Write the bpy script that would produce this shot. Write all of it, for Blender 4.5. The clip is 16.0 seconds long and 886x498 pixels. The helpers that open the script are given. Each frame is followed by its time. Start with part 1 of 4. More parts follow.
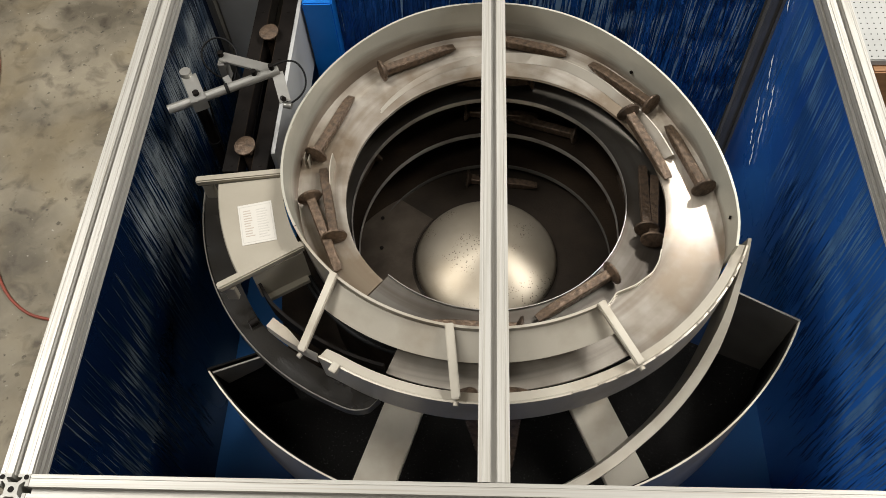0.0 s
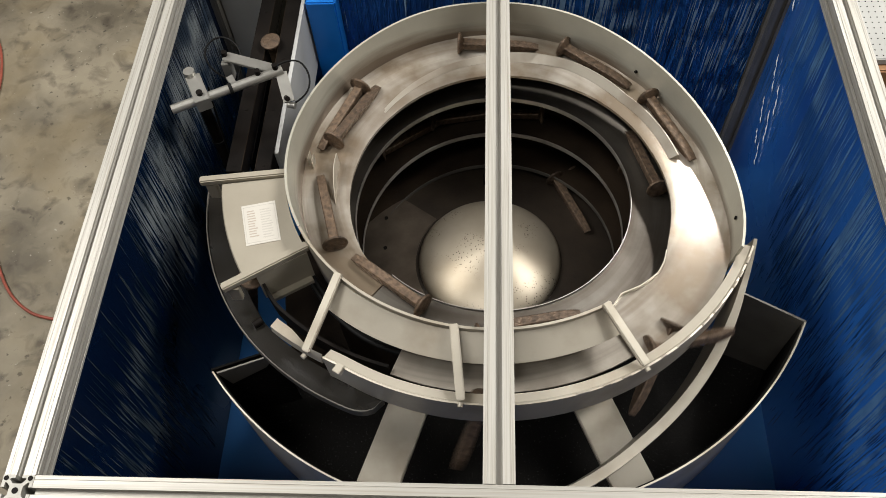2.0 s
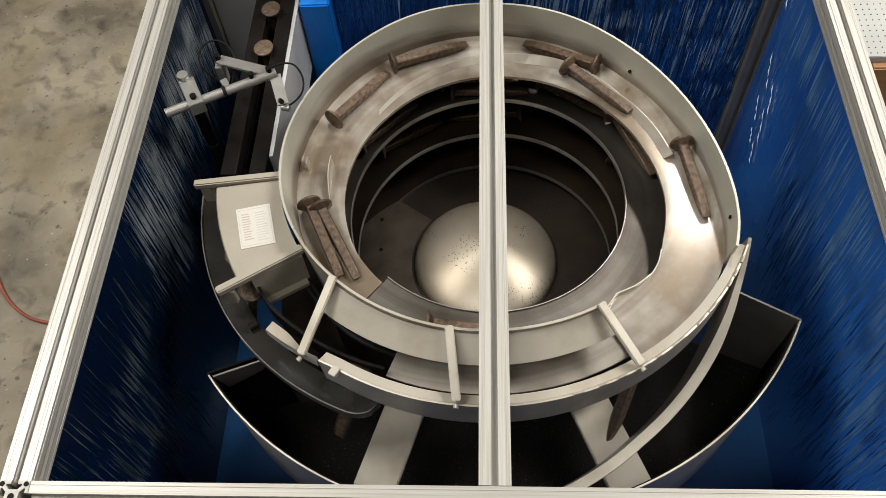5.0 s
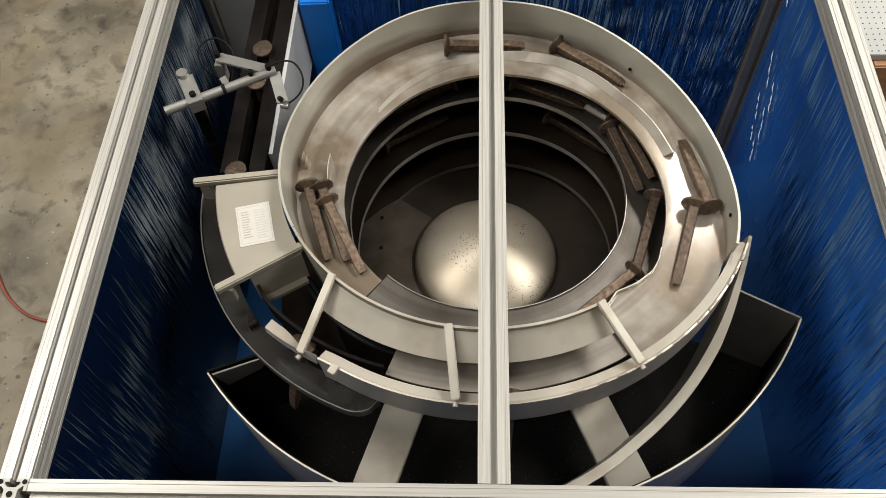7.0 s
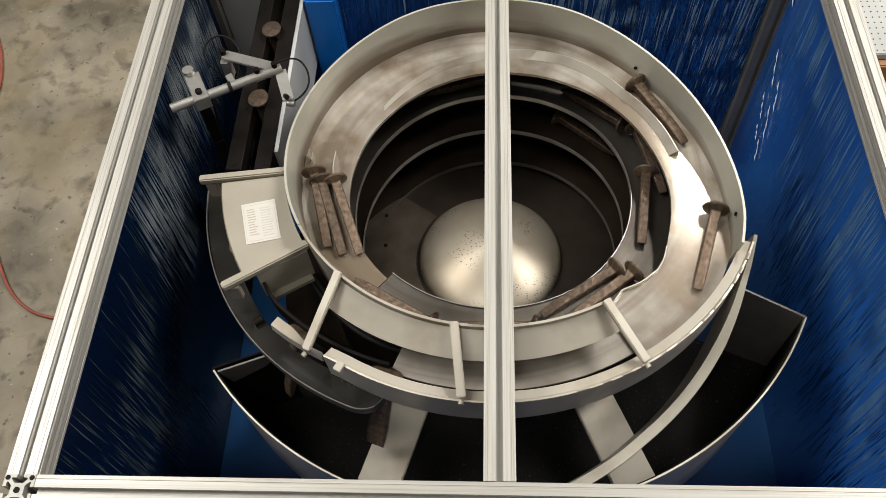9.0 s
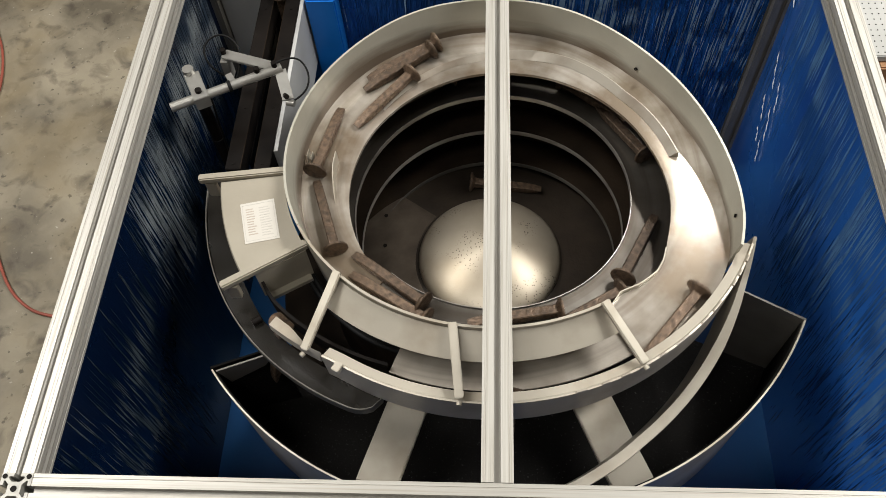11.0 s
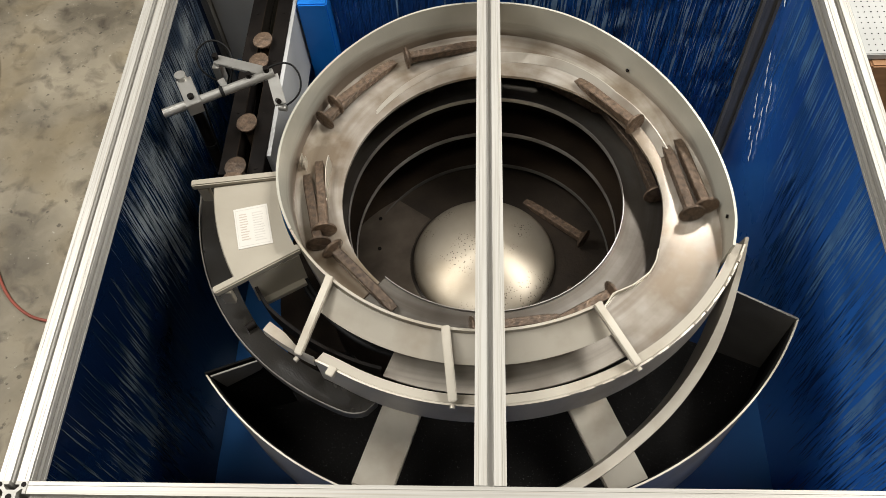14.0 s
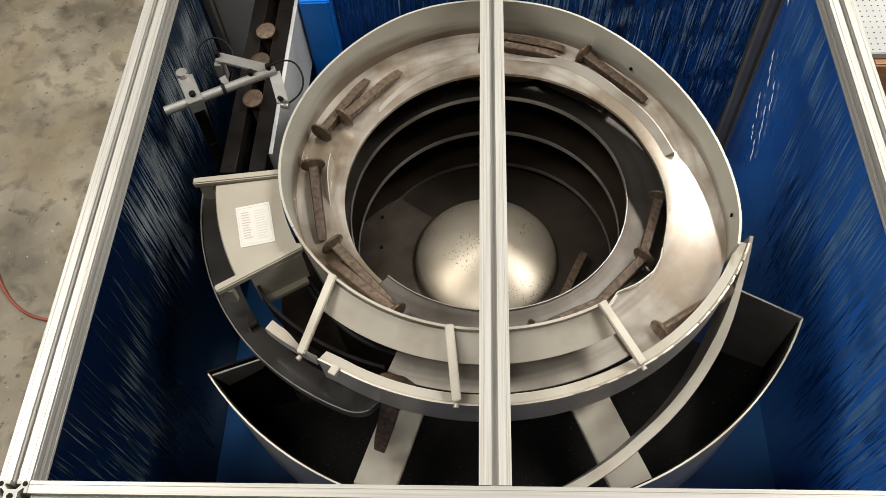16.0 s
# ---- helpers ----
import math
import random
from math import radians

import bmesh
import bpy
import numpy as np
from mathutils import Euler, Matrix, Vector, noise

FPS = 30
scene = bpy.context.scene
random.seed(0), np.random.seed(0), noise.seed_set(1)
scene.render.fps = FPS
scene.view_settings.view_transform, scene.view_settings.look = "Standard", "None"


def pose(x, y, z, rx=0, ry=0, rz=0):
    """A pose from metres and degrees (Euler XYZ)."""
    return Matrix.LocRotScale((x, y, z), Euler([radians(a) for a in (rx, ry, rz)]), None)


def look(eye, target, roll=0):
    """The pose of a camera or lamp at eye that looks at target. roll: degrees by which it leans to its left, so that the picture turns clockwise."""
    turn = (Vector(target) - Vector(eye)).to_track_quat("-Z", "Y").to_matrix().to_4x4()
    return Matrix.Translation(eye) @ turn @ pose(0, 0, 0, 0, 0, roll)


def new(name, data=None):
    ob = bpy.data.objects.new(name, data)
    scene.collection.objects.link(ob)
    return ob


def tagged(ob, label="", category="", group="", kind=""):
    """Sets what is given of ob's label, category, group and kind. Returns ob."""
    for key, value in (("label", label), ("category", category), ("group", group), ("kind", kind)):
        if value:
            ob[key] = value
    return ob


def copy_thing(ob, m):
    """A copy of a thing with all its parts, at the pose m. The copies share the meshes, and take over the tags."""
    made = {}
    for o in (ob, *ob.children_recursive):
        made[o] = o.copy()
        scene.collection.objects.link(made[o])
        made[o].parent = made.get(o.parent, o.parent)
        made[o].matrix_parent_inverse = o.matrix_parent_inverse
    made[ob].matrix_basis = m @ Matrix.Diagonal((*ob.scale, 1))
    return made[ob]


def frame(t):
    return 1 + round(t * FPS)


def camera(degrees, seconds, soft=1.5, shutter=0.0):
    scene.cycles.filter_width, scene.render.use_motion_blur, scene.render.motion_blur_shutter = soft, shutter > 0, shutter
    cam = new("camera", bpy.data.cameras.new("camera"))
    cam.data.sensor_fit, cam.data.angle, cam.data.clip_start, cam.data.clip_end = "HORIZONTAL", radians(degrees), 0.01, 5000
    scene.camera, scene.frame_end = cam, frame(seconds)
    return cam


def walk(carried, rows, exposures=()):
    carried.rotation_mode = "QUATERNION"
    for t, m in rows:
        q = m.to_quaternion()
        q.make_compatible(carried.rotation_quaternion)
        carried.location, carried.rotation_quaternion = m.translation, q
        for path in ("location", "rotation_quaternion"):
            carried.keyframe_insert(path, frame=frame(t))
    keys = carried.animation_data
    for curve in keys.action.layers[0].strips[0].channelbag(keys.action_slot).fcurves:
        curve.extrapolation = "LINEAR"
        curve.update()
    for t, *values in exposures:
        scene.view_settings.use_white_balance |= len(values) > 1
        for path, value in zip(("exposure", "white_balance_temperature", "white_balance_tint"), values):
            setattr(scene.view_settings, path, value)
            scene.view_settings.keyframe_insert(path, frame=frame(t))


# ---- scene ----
cam = camera(56.845, 16.0, soft=0.7, shutter=0.4)
walk(cam, [
    (0, look((0.0018, -0.0050, 2.4615), (-0.0728, 0.7251, 1.2693), -4.705)),
    (0.5, look((0.0024, -0.0034, 2.4620), (-0.0733, 0.7255, 1.2691), -4.748)),
    (1, look((-0.0026, -0.0038, 2.4606), (-0.0795, 0.7257, 1.2682), -4.784)),
    (1.5, look((-0.0025, -0.0008, 2.4594), (-0.0802, 0.7276, 1.2663), -4.899)),
    (2, look((-0.0023, -0.0011, 2.4595), (-0.0801, 0.7273, 1.2664), -4.913)),
    (2.5, look((-0.0036, -0.0047, 2.4615), (-0.0806, 0.7231, 1.2679), -4.872)),
    (3, look((-0.0056, -0.0045, 2.4627), (-0.0829, 0.7225, 1.2687), -4.955)),
    (3.5, look((-0.0056, -0.0020, 2.4623), (-0.0831, 0.7262, 1.2691), -4.937)),
    (4, look((-0.0025, 0.0005, 2.4615), (-0.0781, 0.7294, 1.2686), -5.011)),
    (6.5, look((0.0049, 0.0014, 2.4593), (-0.0719, 0.7282, 1.2651), -5.431)),
    (7, look((0.0059, 0.0010, 2.4577), (-0.0716, 0.7279, 1.2637), -5.381)),
    (7.5, look((0.0089, -0.0015, 2.4611), (-0.0689, 0.7245, 1.2665), -5.489)),
    (8, look((0.0052, 0.0024, 2.4568), (-0.0732, 0.7274, 1.2617), -5.383)),
    (8.5, look((0.0027, 0.0029, 2.4590), (-0.0769, 0.7267, 1.2632), -5.399)),
    (9, look((0.0000, 0.0000, 2.4600), (-0.0803, 0.7236, 1.2642), -5.400)),
    (11.5, look((0.0030, 0.0030, 2.4580), (-0.0784, 0.7266, 1.2623), -5.184)),
    (12, look((0.0026, 0.0055, 2.4573), (-0.0771, 0.7267, 1.2601), -5.177)),
    (12.5, look((0.0057, 0.0047, 2.4614), (-0.0738, 0.7276, 1.2651), -5.149)),
    (13, look((0.0065, 0.0084, 2.4603), (-0.0712, 0.7332, 1.2651), -5.138)),
    (13.5, look((0.0113, 0.0071, 2.4613), (-0.0679, 0.7329, 1.2668), -5.487)),
    (14, look((0.0129, 0.0052, 2.4637), (-0.0676, 0.7285, 1.2677), -5.717)),
    (14.5, look((0.0124, 0.0102, 2.4567), (-0.0675, 0.7336, 1.2608), -5.820)),
    (15, look((0.0126, 0.0106, 2.4557), (-0.0669, 0.7329, 1.2591), -5.825)),
    (15.5, look((0.0109, 0.0059, 2.4603), (-0.0680, 0.7279, 1.2634), -5.688)),
    (16, look((0.0040, 0.0067, 2.4585), (-0.0727, 0.7293, 1.2618), -5.393)),
], exposures=[(0, 0.24), (9, 0.26), (11.5, 0.31), (14.5, 0.42), (16, 0.38)])

# heights: concrete floor 0, top of the aluminium frame ZF
ZF = 1.46
CX, CY = 0.0, 0.845          # axis of the bowl
TAU = 2 * math.pi

# ---- light ----
world = bpy.data.worlds.new("world")
scene.world = world
world.use_nodes = True
world.node_tree.nodes["Background"].inputs[0].default_value = (1.0, 0.95, 0.88, 1)
world.node_tree.nodes["Background"].inputs[1].default_value = 0.1


def ceiling_lamp(x, y, z, sx, sy, power):
    d = bpy.data.lights.new("ceiling_light", "AREA")
    d.shape, d.size, d.size_y, d.energy, d.color = "RECTANGLE", sx, sy, power, (1.0, 0.98, 0.935)
    ob = new("ceiling_light", d)
    ob.matrix_world = look((x, y, z), (x, y + 0.001, 0))
    return ob


# the hall's high lamps
ceiling_lamp(1.8, 4.5, 5.7, 0.42, 0.70, 125)
ceiling_lamp(-3.2, 1.4, 5.7, 2.8, 2.2, 228)
ceiling_lamp(3.6, 1.6, 5.7, 2.4, 1.8, 280)
ceiling_lamp(-0.6, -1.3, 5.7, 1.4, 0.8, 46)
scene.view_settings.exposure = 0.0


# ---- materials ----
def mat(name, col, rough=0.5, metal=0.0, col2=None, scale=20.0, detail=6.0, bump=0.0, bscale=80.0, rough2=None, stretch=(1, 1, 1), spread=(0.35, 0.7)):
    m = bpy.data.materials.new(name)
    m.use_nodes = True
    nt = m.node_tree
    b = nt.nodes["Principled BSDF"]
    b.inputs["Base Color"].default_value = (*col, 1)
    b.inputs["Roughness"].default_value = rough
    b.inputs["Metallic"].default_value = metal
    tc = nt.nodes.new("ShaderNodeTexCoord")
    mp = nt.nodes.new("ShaderNodeMapping")
    mp.inputs["Scale"].default_value = stretch
    nt.links.new(tc.outputs["Object"], mp.inputs[0])
    if col2:
        n = nt.nodes.new("ShaderNodeTexNoise")
        n.inputs["Scale"].default_value, n.inputs["Detail"].default_value = scale, detail
        nt.links.new(mp.outputs[0], n.inputs["Vector"])
        r = nt.nodes.new("ShaderNodeMapRange")
        r.inputs[1].default_value, r.inputs[2].default_value = spread
        nt.links.new(n.outputs[0], r.inputs[0])
        x = nt.nodes.new("ShaderNodeMix")
        x.data_type = "RGBA"
        x.inputs[6].default_value, x.inputs[7].default_value = (*col, 1), (*col2, 1)
        nt.links.new(r.outputs[0], x.inputs[0])
        nt.links.new(x.outputs[2], b.inputs["Base Color"])
        if rough2 is not None:
            q = nt.nodes.new("ShaderNodeMapRange")
            q.inputs[3].default_value, q.inputs[4].default_value = rough, rough2
            nt.links.new(r.outputs[0], q.inputs[0])
            nt.links.new(q.outputs[0], b.inputs["Roughness"])
    if bump:
        n2 = nt.nodes.new("ShaderNodeTexNoise")
        n2.inputs["Scale"].default_value, n2.inputs["Detail"].default_value = bscale, 5
        nt.links.new(mp.outputs[0], n2.inputs["Vector"])
        bp = nt.nodes.new("ShaderNodeBump")
        bp.inputs["Strength"].default_value, bp.inputs["Distance"].default_value = bump, 0.004
        nt.links.new(n2.outputs[0], bp.inputs["Height"])
        nt.links.new(bp.outputs[0], b.inputs["Normal"])
    return m


STEEL = mat("brushed_steel", (0.425, 0.388, 0.322), 0.42, 0.35, (0.25, 0.205, 0.15), 9, 12, 0.03, 160, 0.52, (1, 1, 1), (0.46, 0.76))
WORN = mat("worn_track_steel", (0.54, 0.50, 0.44), 0.085, 0.35, (0.245, 0.195, 0.142), 11, 14, 0.02, 50, 0.18, (1, 1, 1), (0.36, 0.62))
TRACK_LOW = mat("greasy_shaded_track_steel", (0.15, 0.137, 0.12), 0.40, 0.85, (0.075, 0.065, 0.053), 10, 9, 0.06, 140, 0.48)
GUIDE_STEEL = mat("worn_guide_steel", (0.40, 0.365, 0.31), 0.34, 0.35, (0.22, 0.175, 0.13), 9, 12, 0.04, 120, 0.44, (1, 1, 1), (0.42, 0.66))
PLATE_STEEL = mat("floor_plate_steel", (0.15, 0.12, 0.092), 0.4, 0.5, (0.07, 0.055, 0.043), 14, 9, 0.12, 160, 0.5)
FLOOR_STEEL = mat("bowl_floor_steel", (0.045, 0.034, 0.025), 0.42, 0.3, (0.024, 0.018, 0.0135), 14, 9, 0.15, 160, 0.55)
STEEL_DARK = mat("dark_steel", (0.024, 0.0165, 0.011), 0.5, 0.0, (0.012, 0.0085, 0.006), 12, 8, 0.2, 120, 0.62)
DOME = mat("dome_steel", (0.47, 0.41, 0.325), 0.43, 0.75, (0.36, 0.30, 0.22), 9, 12, 0.03, 260, 0.44, (1, 1, 1), (0.40, 0.7))
ALU = mat("anodised_aluminium", (0.36, 0.35, 0.32), 0.42, 0.3, (0.29, 0.28, 0.25), 14, 9, 0.06, 120, 0.5)
ALU_X = mat("brushed_aluminium_bar", (0.40, 0.385, 0.35), 0.42, 0.3, (0.31, 0.29, 0.25), 1.0, 5, 0.05, 1.0, 0.5, (5, 420, 420), (0.42, 0.72))
ALU_Y = mat("brushed_aluminium_rail", (0.49, 0.472, 0.432), 0.40, 0.3, (0.34, 0.317, 0.272), 1.0, 5, 0.05, 1.0, 0.5, (420, 5, 420), (0.42, 0.72))
BLUE_FLOOR = mat("blue_base_paint", (0.024, 0.125, 0.33), 0.38, 0.0, (0.019, 0.10, 0.28), 4, 8, 0.05, 60)
BLUE_BRIGHT = mat("bright_blue_paint", (0.012, 0.20, 0.72), 0.35, 0.0, (0.01, 0.17, 0.62), 6)
BLACK = mat("black_steel", (0.006, 0.005, 0.0045), 0.5, 0.0, (0.012, 0.0095, 0.008), 18, 8, 0.1, 120, 0.55)
BLACK_POST = mat("dark_post", (0.28, 0.265, 0.24), 0.4, 0.3, (0.21, 0.20, 0.18), 10)
SKIRT = mat("skirt_steel", (0.016, 0.0145, 0.0125), 0.14, 0.0, (0.009, 0.008, 0.007), 14, 8, 0.04, 120, 0.3)
RUBBER = mat("black_rubber", (0.012, 0.012, 0.012), 0.5)
PAN = mat("pan_liner", (0.006, 0.0055, 0.005), 0.75, 0.0, (0.13, 0.125, 0.12), 300, 12, 0.3, 220, 0.5, (1, 1, 1), (0.64, 0.80))
WHITE = mat("white_label", (0.54, 0.515, 0.465), 0.6, 0.0, (0.52, 0.49, 0.44), 12)
INK = mat("grey_print", (0.45, 0.425, 0.385), 0.6)
INK_RED = mat("brown_print", (0.40, 0.345, 0.29), 0.6)
GREY = mat("grey_paint", (0.52, 0.52, 0.51), 0.45, 0.2, (0.43, 0.43, 0.42), 6, 8, 0.05, 80)
PAINT = mat("beige_grey_paint", (0.325, 0.292, 0.232), 0.5, 0.1, (0.26, 0.23, 0.178), 8, 8, 0.08, 120)
ZINC = mat("machined_aluminium", (0.40, 0.39, 0.365), 0.36, 0.7, (0.32, 0.31, 0.285), 30)
ORANGE = mat("orange_hose", (0.29, 0.07, 0.045), 0.5, 0.0, (0.22, 0.055, 0.035), 20)
HALL = mat("hall_paint", (0.42, 0.40, 0.37), 0.8, 0.0, (0.36, 0.34, 0.31), 2)
PEG = mat("white_board", (0.44, 0.44, 0.42), 0.5, 0.0, (0.38, 0.38, 0.36), 8)
BROWN = mat("brown_wood", (0.36, 0.19, 0.085), 0.6, 0.0, (0.25, 0.12, 0.055), 9, 8, 0.1, 60, 0.7, (1, 1, 6))


def concrete():
    m = mat("concrete", (0.285, 0.247, 0.178), 0.72, 0.0, (0.118, 0.10, 0.071), 2.4, 14, 0.35, 60, 0.55, (1, 1, 1), (0.40, 0.62))
    nt = m.node_tree
    b = nt.nodes["Principled BSDF"]
    old = b.inputs["Base Color"].links[0].from_socket
    tc = nt.nodes.new("ShaderNodeTexCoord")
    n = nt.nodes.new("ShaderNodeTexNoise")
    n.inputs["Scale"].default_value, n.inputs["Detail"].default_value, n.inputs["Distortion"].default_value = 11.0, 14, 0.5
    nt.links.new(tc.outputs["Object"], n.inputs["Vector"])
    for lo, hi, col, amount in ((0.52, 0.70, (0.05, 0.039, 0.029, 1), 0.8), (0.42, 0.24, (0.27, 0.235, 0.175, 1), 0.6)):
        r = nt.nodes.new("ShaderNodeMapRange")
        r.inputs[1].default_value, r.inputs[2].default_value, r.inputs[4].default_value = lo, hi, amount
        nt.links.new(n.outputs[0], r.inputs[0])
        x = nt.nodes.new("ShaderNodeMix")
        x.data_type = "RGBA"
        x.inputs[7].default_value = col
        nt.links.new(old, x.inputs[6])
        nt.links.new(r.outputs[0], x.inputs[0])
        old = x.outputs[2]
    for sc, lo, hi, col, amount in ((34.0, 0.63, 0.70, (0.035, 0.028, 0.021, 1), 0.7), (55.0, 0.68, 0.72, (0.42, 0.39, 0.33, 1), 0.7), (3.2, 0.46, 0.66, (0.21, 0.165, 0.095, 1), 0.6), (4.6, 0.60, 0.66, (0.075, 0.06, 0.045, 1), 0.6)):
        n = nt.nodes.new("ShaderNodeTexNoise")
        n.inputs["Scale"].default_value, n.inputs["Detail"].default_value = sc, 6
        nt.links.new(tc.outputs["Object"], n.inputs["Vector"])
        r = nt.nodes.new("ShaderNodeMapRange")
        r.inputs[1].default_value, r.inputs[2].default_value, r.inputs[4].default_value = lo, hi, amount
        nt.links.new(n.outputs[0], r.inputs[0])
        x = nt.nodes.new("ShaderNodeMix")
        x.data_type = "RGBA"
        x.inputs[7].default_value = col
        nt.links.new(old, x.inputs[6])
        nt.links.new(r.outputs[0], x.inputs[0])
        old = x.outputs[2]
    nt.links.new(old, b.inputs["Base Color"])
    return m


def grimy_steel():
    """Bowl wall steel, with a brown rubbed band of grime where the parts slide along it."""
    m = mat("bowl_wall_steel", (0.50, 0.485, 0.415), 0.42, 0.3, (0.40, 0.378, 0.315), 7, 9, 0.06, 160, 0.5)
    nt = m.node_tree
    b = nt.nodes["Principled BSDF"]
    old = b.inputs["Base Color"].links[0].from_socket
    tc = nt.nodes.new("ShaderNodeTexCoord")
    sep = nt.nodes.new("ShaderNodeSeparateXYZ")
    nt.links.new(tc.outputs["Object"], sep.inputs[0])
    mp = nt.nodes.new("ShaderNodeMapping")
    mp.inputs["Scale"].default_value = (6, 6, 45)
    nt.links.new(tc.outputs["Object"], mp.inputs[0])
    n = nt.nodes.new("ShaderNodeTexNoise")
    n.inputs["Scale"].default_value, n.inputs["Detail"].default_value = 1.0, 10
    nt.links.new(mp.outputs[0], n.inputs["Vector"])
    k = nt.nodes.new("ShaderNodeMath")
    k.operation, k.inputs[1].default_value = "MULTIPLY", 0.05
    nt.links.new(n.outputs[0], k.inputs[0])
    s = nt.nodes.new("ShaderNodeMath")
    s.operation = "ADD"
    nt.links.new(sep.outputs[2], s.inputs[0])
    nt.links.new(k.outputs[0], s.inputs[1])
    r = nt.nodes.new("ShaderNodeMapRange")
    r.inputs[1].default_value, r.inputs[2].default_value, r.inputs[4].default_value = ZF - 0.078, ZF - 0.108, 0.9
    nt.links.new(s.outputs[0], r.inputs[0])
    x = nt.nodes.new("ShaderNodeMix")
    x.data_type = "RGBA"
    x.inputs[7].default_value = (0.13, 0.092, 0.064, 1)
    nt.links.new(old, x.inputs[6])
    nt.links.new(r.outputs[0], x.inputs[0])
    nt.links.new(x.outputs[2], b.inputs["Base Color"])
    return m


def streaks(m, col, amount):
    """Rubbed brown streaks that run round the axis of the bowl."""
    nt = m.node_tree
    b = nt.nodes["Principled BSDF"]
    old = b.inputs["Base Color"].links[0].from_socket
    tc = nt.nodes.new("ShaderNodeTexCoord")
    mv = nt.nodes.new("ShaderNodeVectorMath")
    mv.operation = "MULTIPLY_ADD"
    mv.inputs[1].default_value, mv.inputs[2].default_value = (1, 1, 0), (-CX, -CY, 0)
    nt.links.new(tc.outputs["Object"], mv.inputs[0])
    ln = nt.nodes.new("ShaderNodeVectorMath")
    ln.operation = "LENGTH"
    nt.links.new(mv.outputs[0], ln.inputs[0])
    co = nt.nodes.new("ShaderNodeCombineXYZ")
    k = nt.nodes.new("ShaderNodeMath")
    k.operation, k.inputs[1].default_value = "MULTIPLY", 60.0
    nt.links.new(ln.outputs["Value"], k.inputs[0])
    nt.links.new(k.outputs[0], co.inputs[0])
    ad = nt.nodes.new("ShaderNodeVectorMath")
    ad.operation = "MULTIPLY_ADD"
    ad.inputs[1].default_value = (2.5, 2.5, 2.5)
    nt.links.new(tc.outputs["Object"], ad.inputs[0])
    nt.links.new(co.outputs[0], ad.inputs[2])
    n = nt.nodes.new("ShaderNodeTexNoise")
    n.inputs["Scale"].default_value, n.inputs["Detail"].default_value = 1.0, 8
    nt.links.new(ad.outputs[0], n.inputs["Vector"])
    r = nt.nodes.new("ShaderNodeMapRange")
    r.inputs[1].default_value, r.inputs[2].default_value, r.inputs[4].default_value = 0.42, 0.62, amount
    nt.links.new(n.outputs[0], r.inputs[0])
    x = nt.nodes.new("ShaderNodeMix")
    x.data_type = "RGBA"
    x.inputs[7].default_value = (*col, 1)
    nt.links.new(old, x.inputs[6])
    nt.links.new(r.outputs[0], x.inputs[0])
    nt.links.new(x.outputs[2], b.inputs["Base Color"])


def film(name, along, depth_, upright, tone=1.0, layers=((110, 0.035, 1.0), (260, 0.03, 0.5), (30, 0.10, 1.3))):
    """Blue sheet steel under clear film with fine vertical wrinkles."""
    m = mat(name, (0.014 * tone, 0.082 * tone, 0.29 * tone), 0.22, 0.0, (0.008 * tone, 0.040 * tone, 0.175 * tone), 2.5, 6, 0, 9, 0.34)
    nt = m.node_tree
    b = nt.nodes["Principled BSDF"]
    b.inputs["Coat Weight"].default_value, b.inputs["Coat Roughness"].default_value = 0.8, 0.03
    tc = nt.nodes.new("ShaderNodeTexCoord")
    hs = []
    for sc, z, amp in layers:
        mp = nt.nodes.new("ShaderNodeMapping")
        mp.inputs["Scale"].default_value = (sc, sc, sc * z * upright)
        n = nt.nodes.new("ShaderNodeTexNoise")
        n.inputs["Scale"].default_value, n.inputs["Detail"].default_value, n.inputs["Distortion"].default_value = 1.0, 1.5, 0.3
        nt.links.new(tc.outputs["Object"], mp.inputs[0])
        nt.links.new(mp.outputs[0], n.inputs["Vector"])
        c = nt.nodes.new("ShaderNodeMath")
        c.operation = "SUBTRACT"
        c.inputs[1].default_value = 0.5
        nt.links.new(n.outputs[0], c.inputs[0])
        d = nt.nodes.new("ShaderNodeMath")
        d.operation = "ABSOLUTE"
        nt.links.new(c.outputs[0], d.inputs[0])
        k = nt.nodes.new("ShaderNodeMath")
        k.operation = "MULTIPLY"
        k.inputs[1].default_value = -2 * amp
        nt.links.new(d.outputs[0], k.inputs[0])
        hs.append(k)
    a1 = nt.nodes.new("ShaderNodeMath")
    a2 = nt.nodes.new("ShaderNodeMath")
    nt.links.new(hs[0].outputs[0], a1.inputs[0])
    nt.links.new(hs[1].outputs[0], a1.inputs[1])
    nt.links.new(a1.outputs[0], a2.inputs[0])
    nt.links.new(hs[2].outputs[0], a2.inputs[1])
    bp = nt.nodes.new("ShaderNodeBump")
    bp.inputs["Strength"].default_value, bp.inputs["Distance"].default_value = along, depth_
    nt.links.new(a2.outputs[0], bp.inputs["Height"])
    nt.links.new(bp.outputs[0], b.inputs["Normal"])
    nt.links.new(bp.outputs[0], b.inputs["Coat Normal"])
    return m


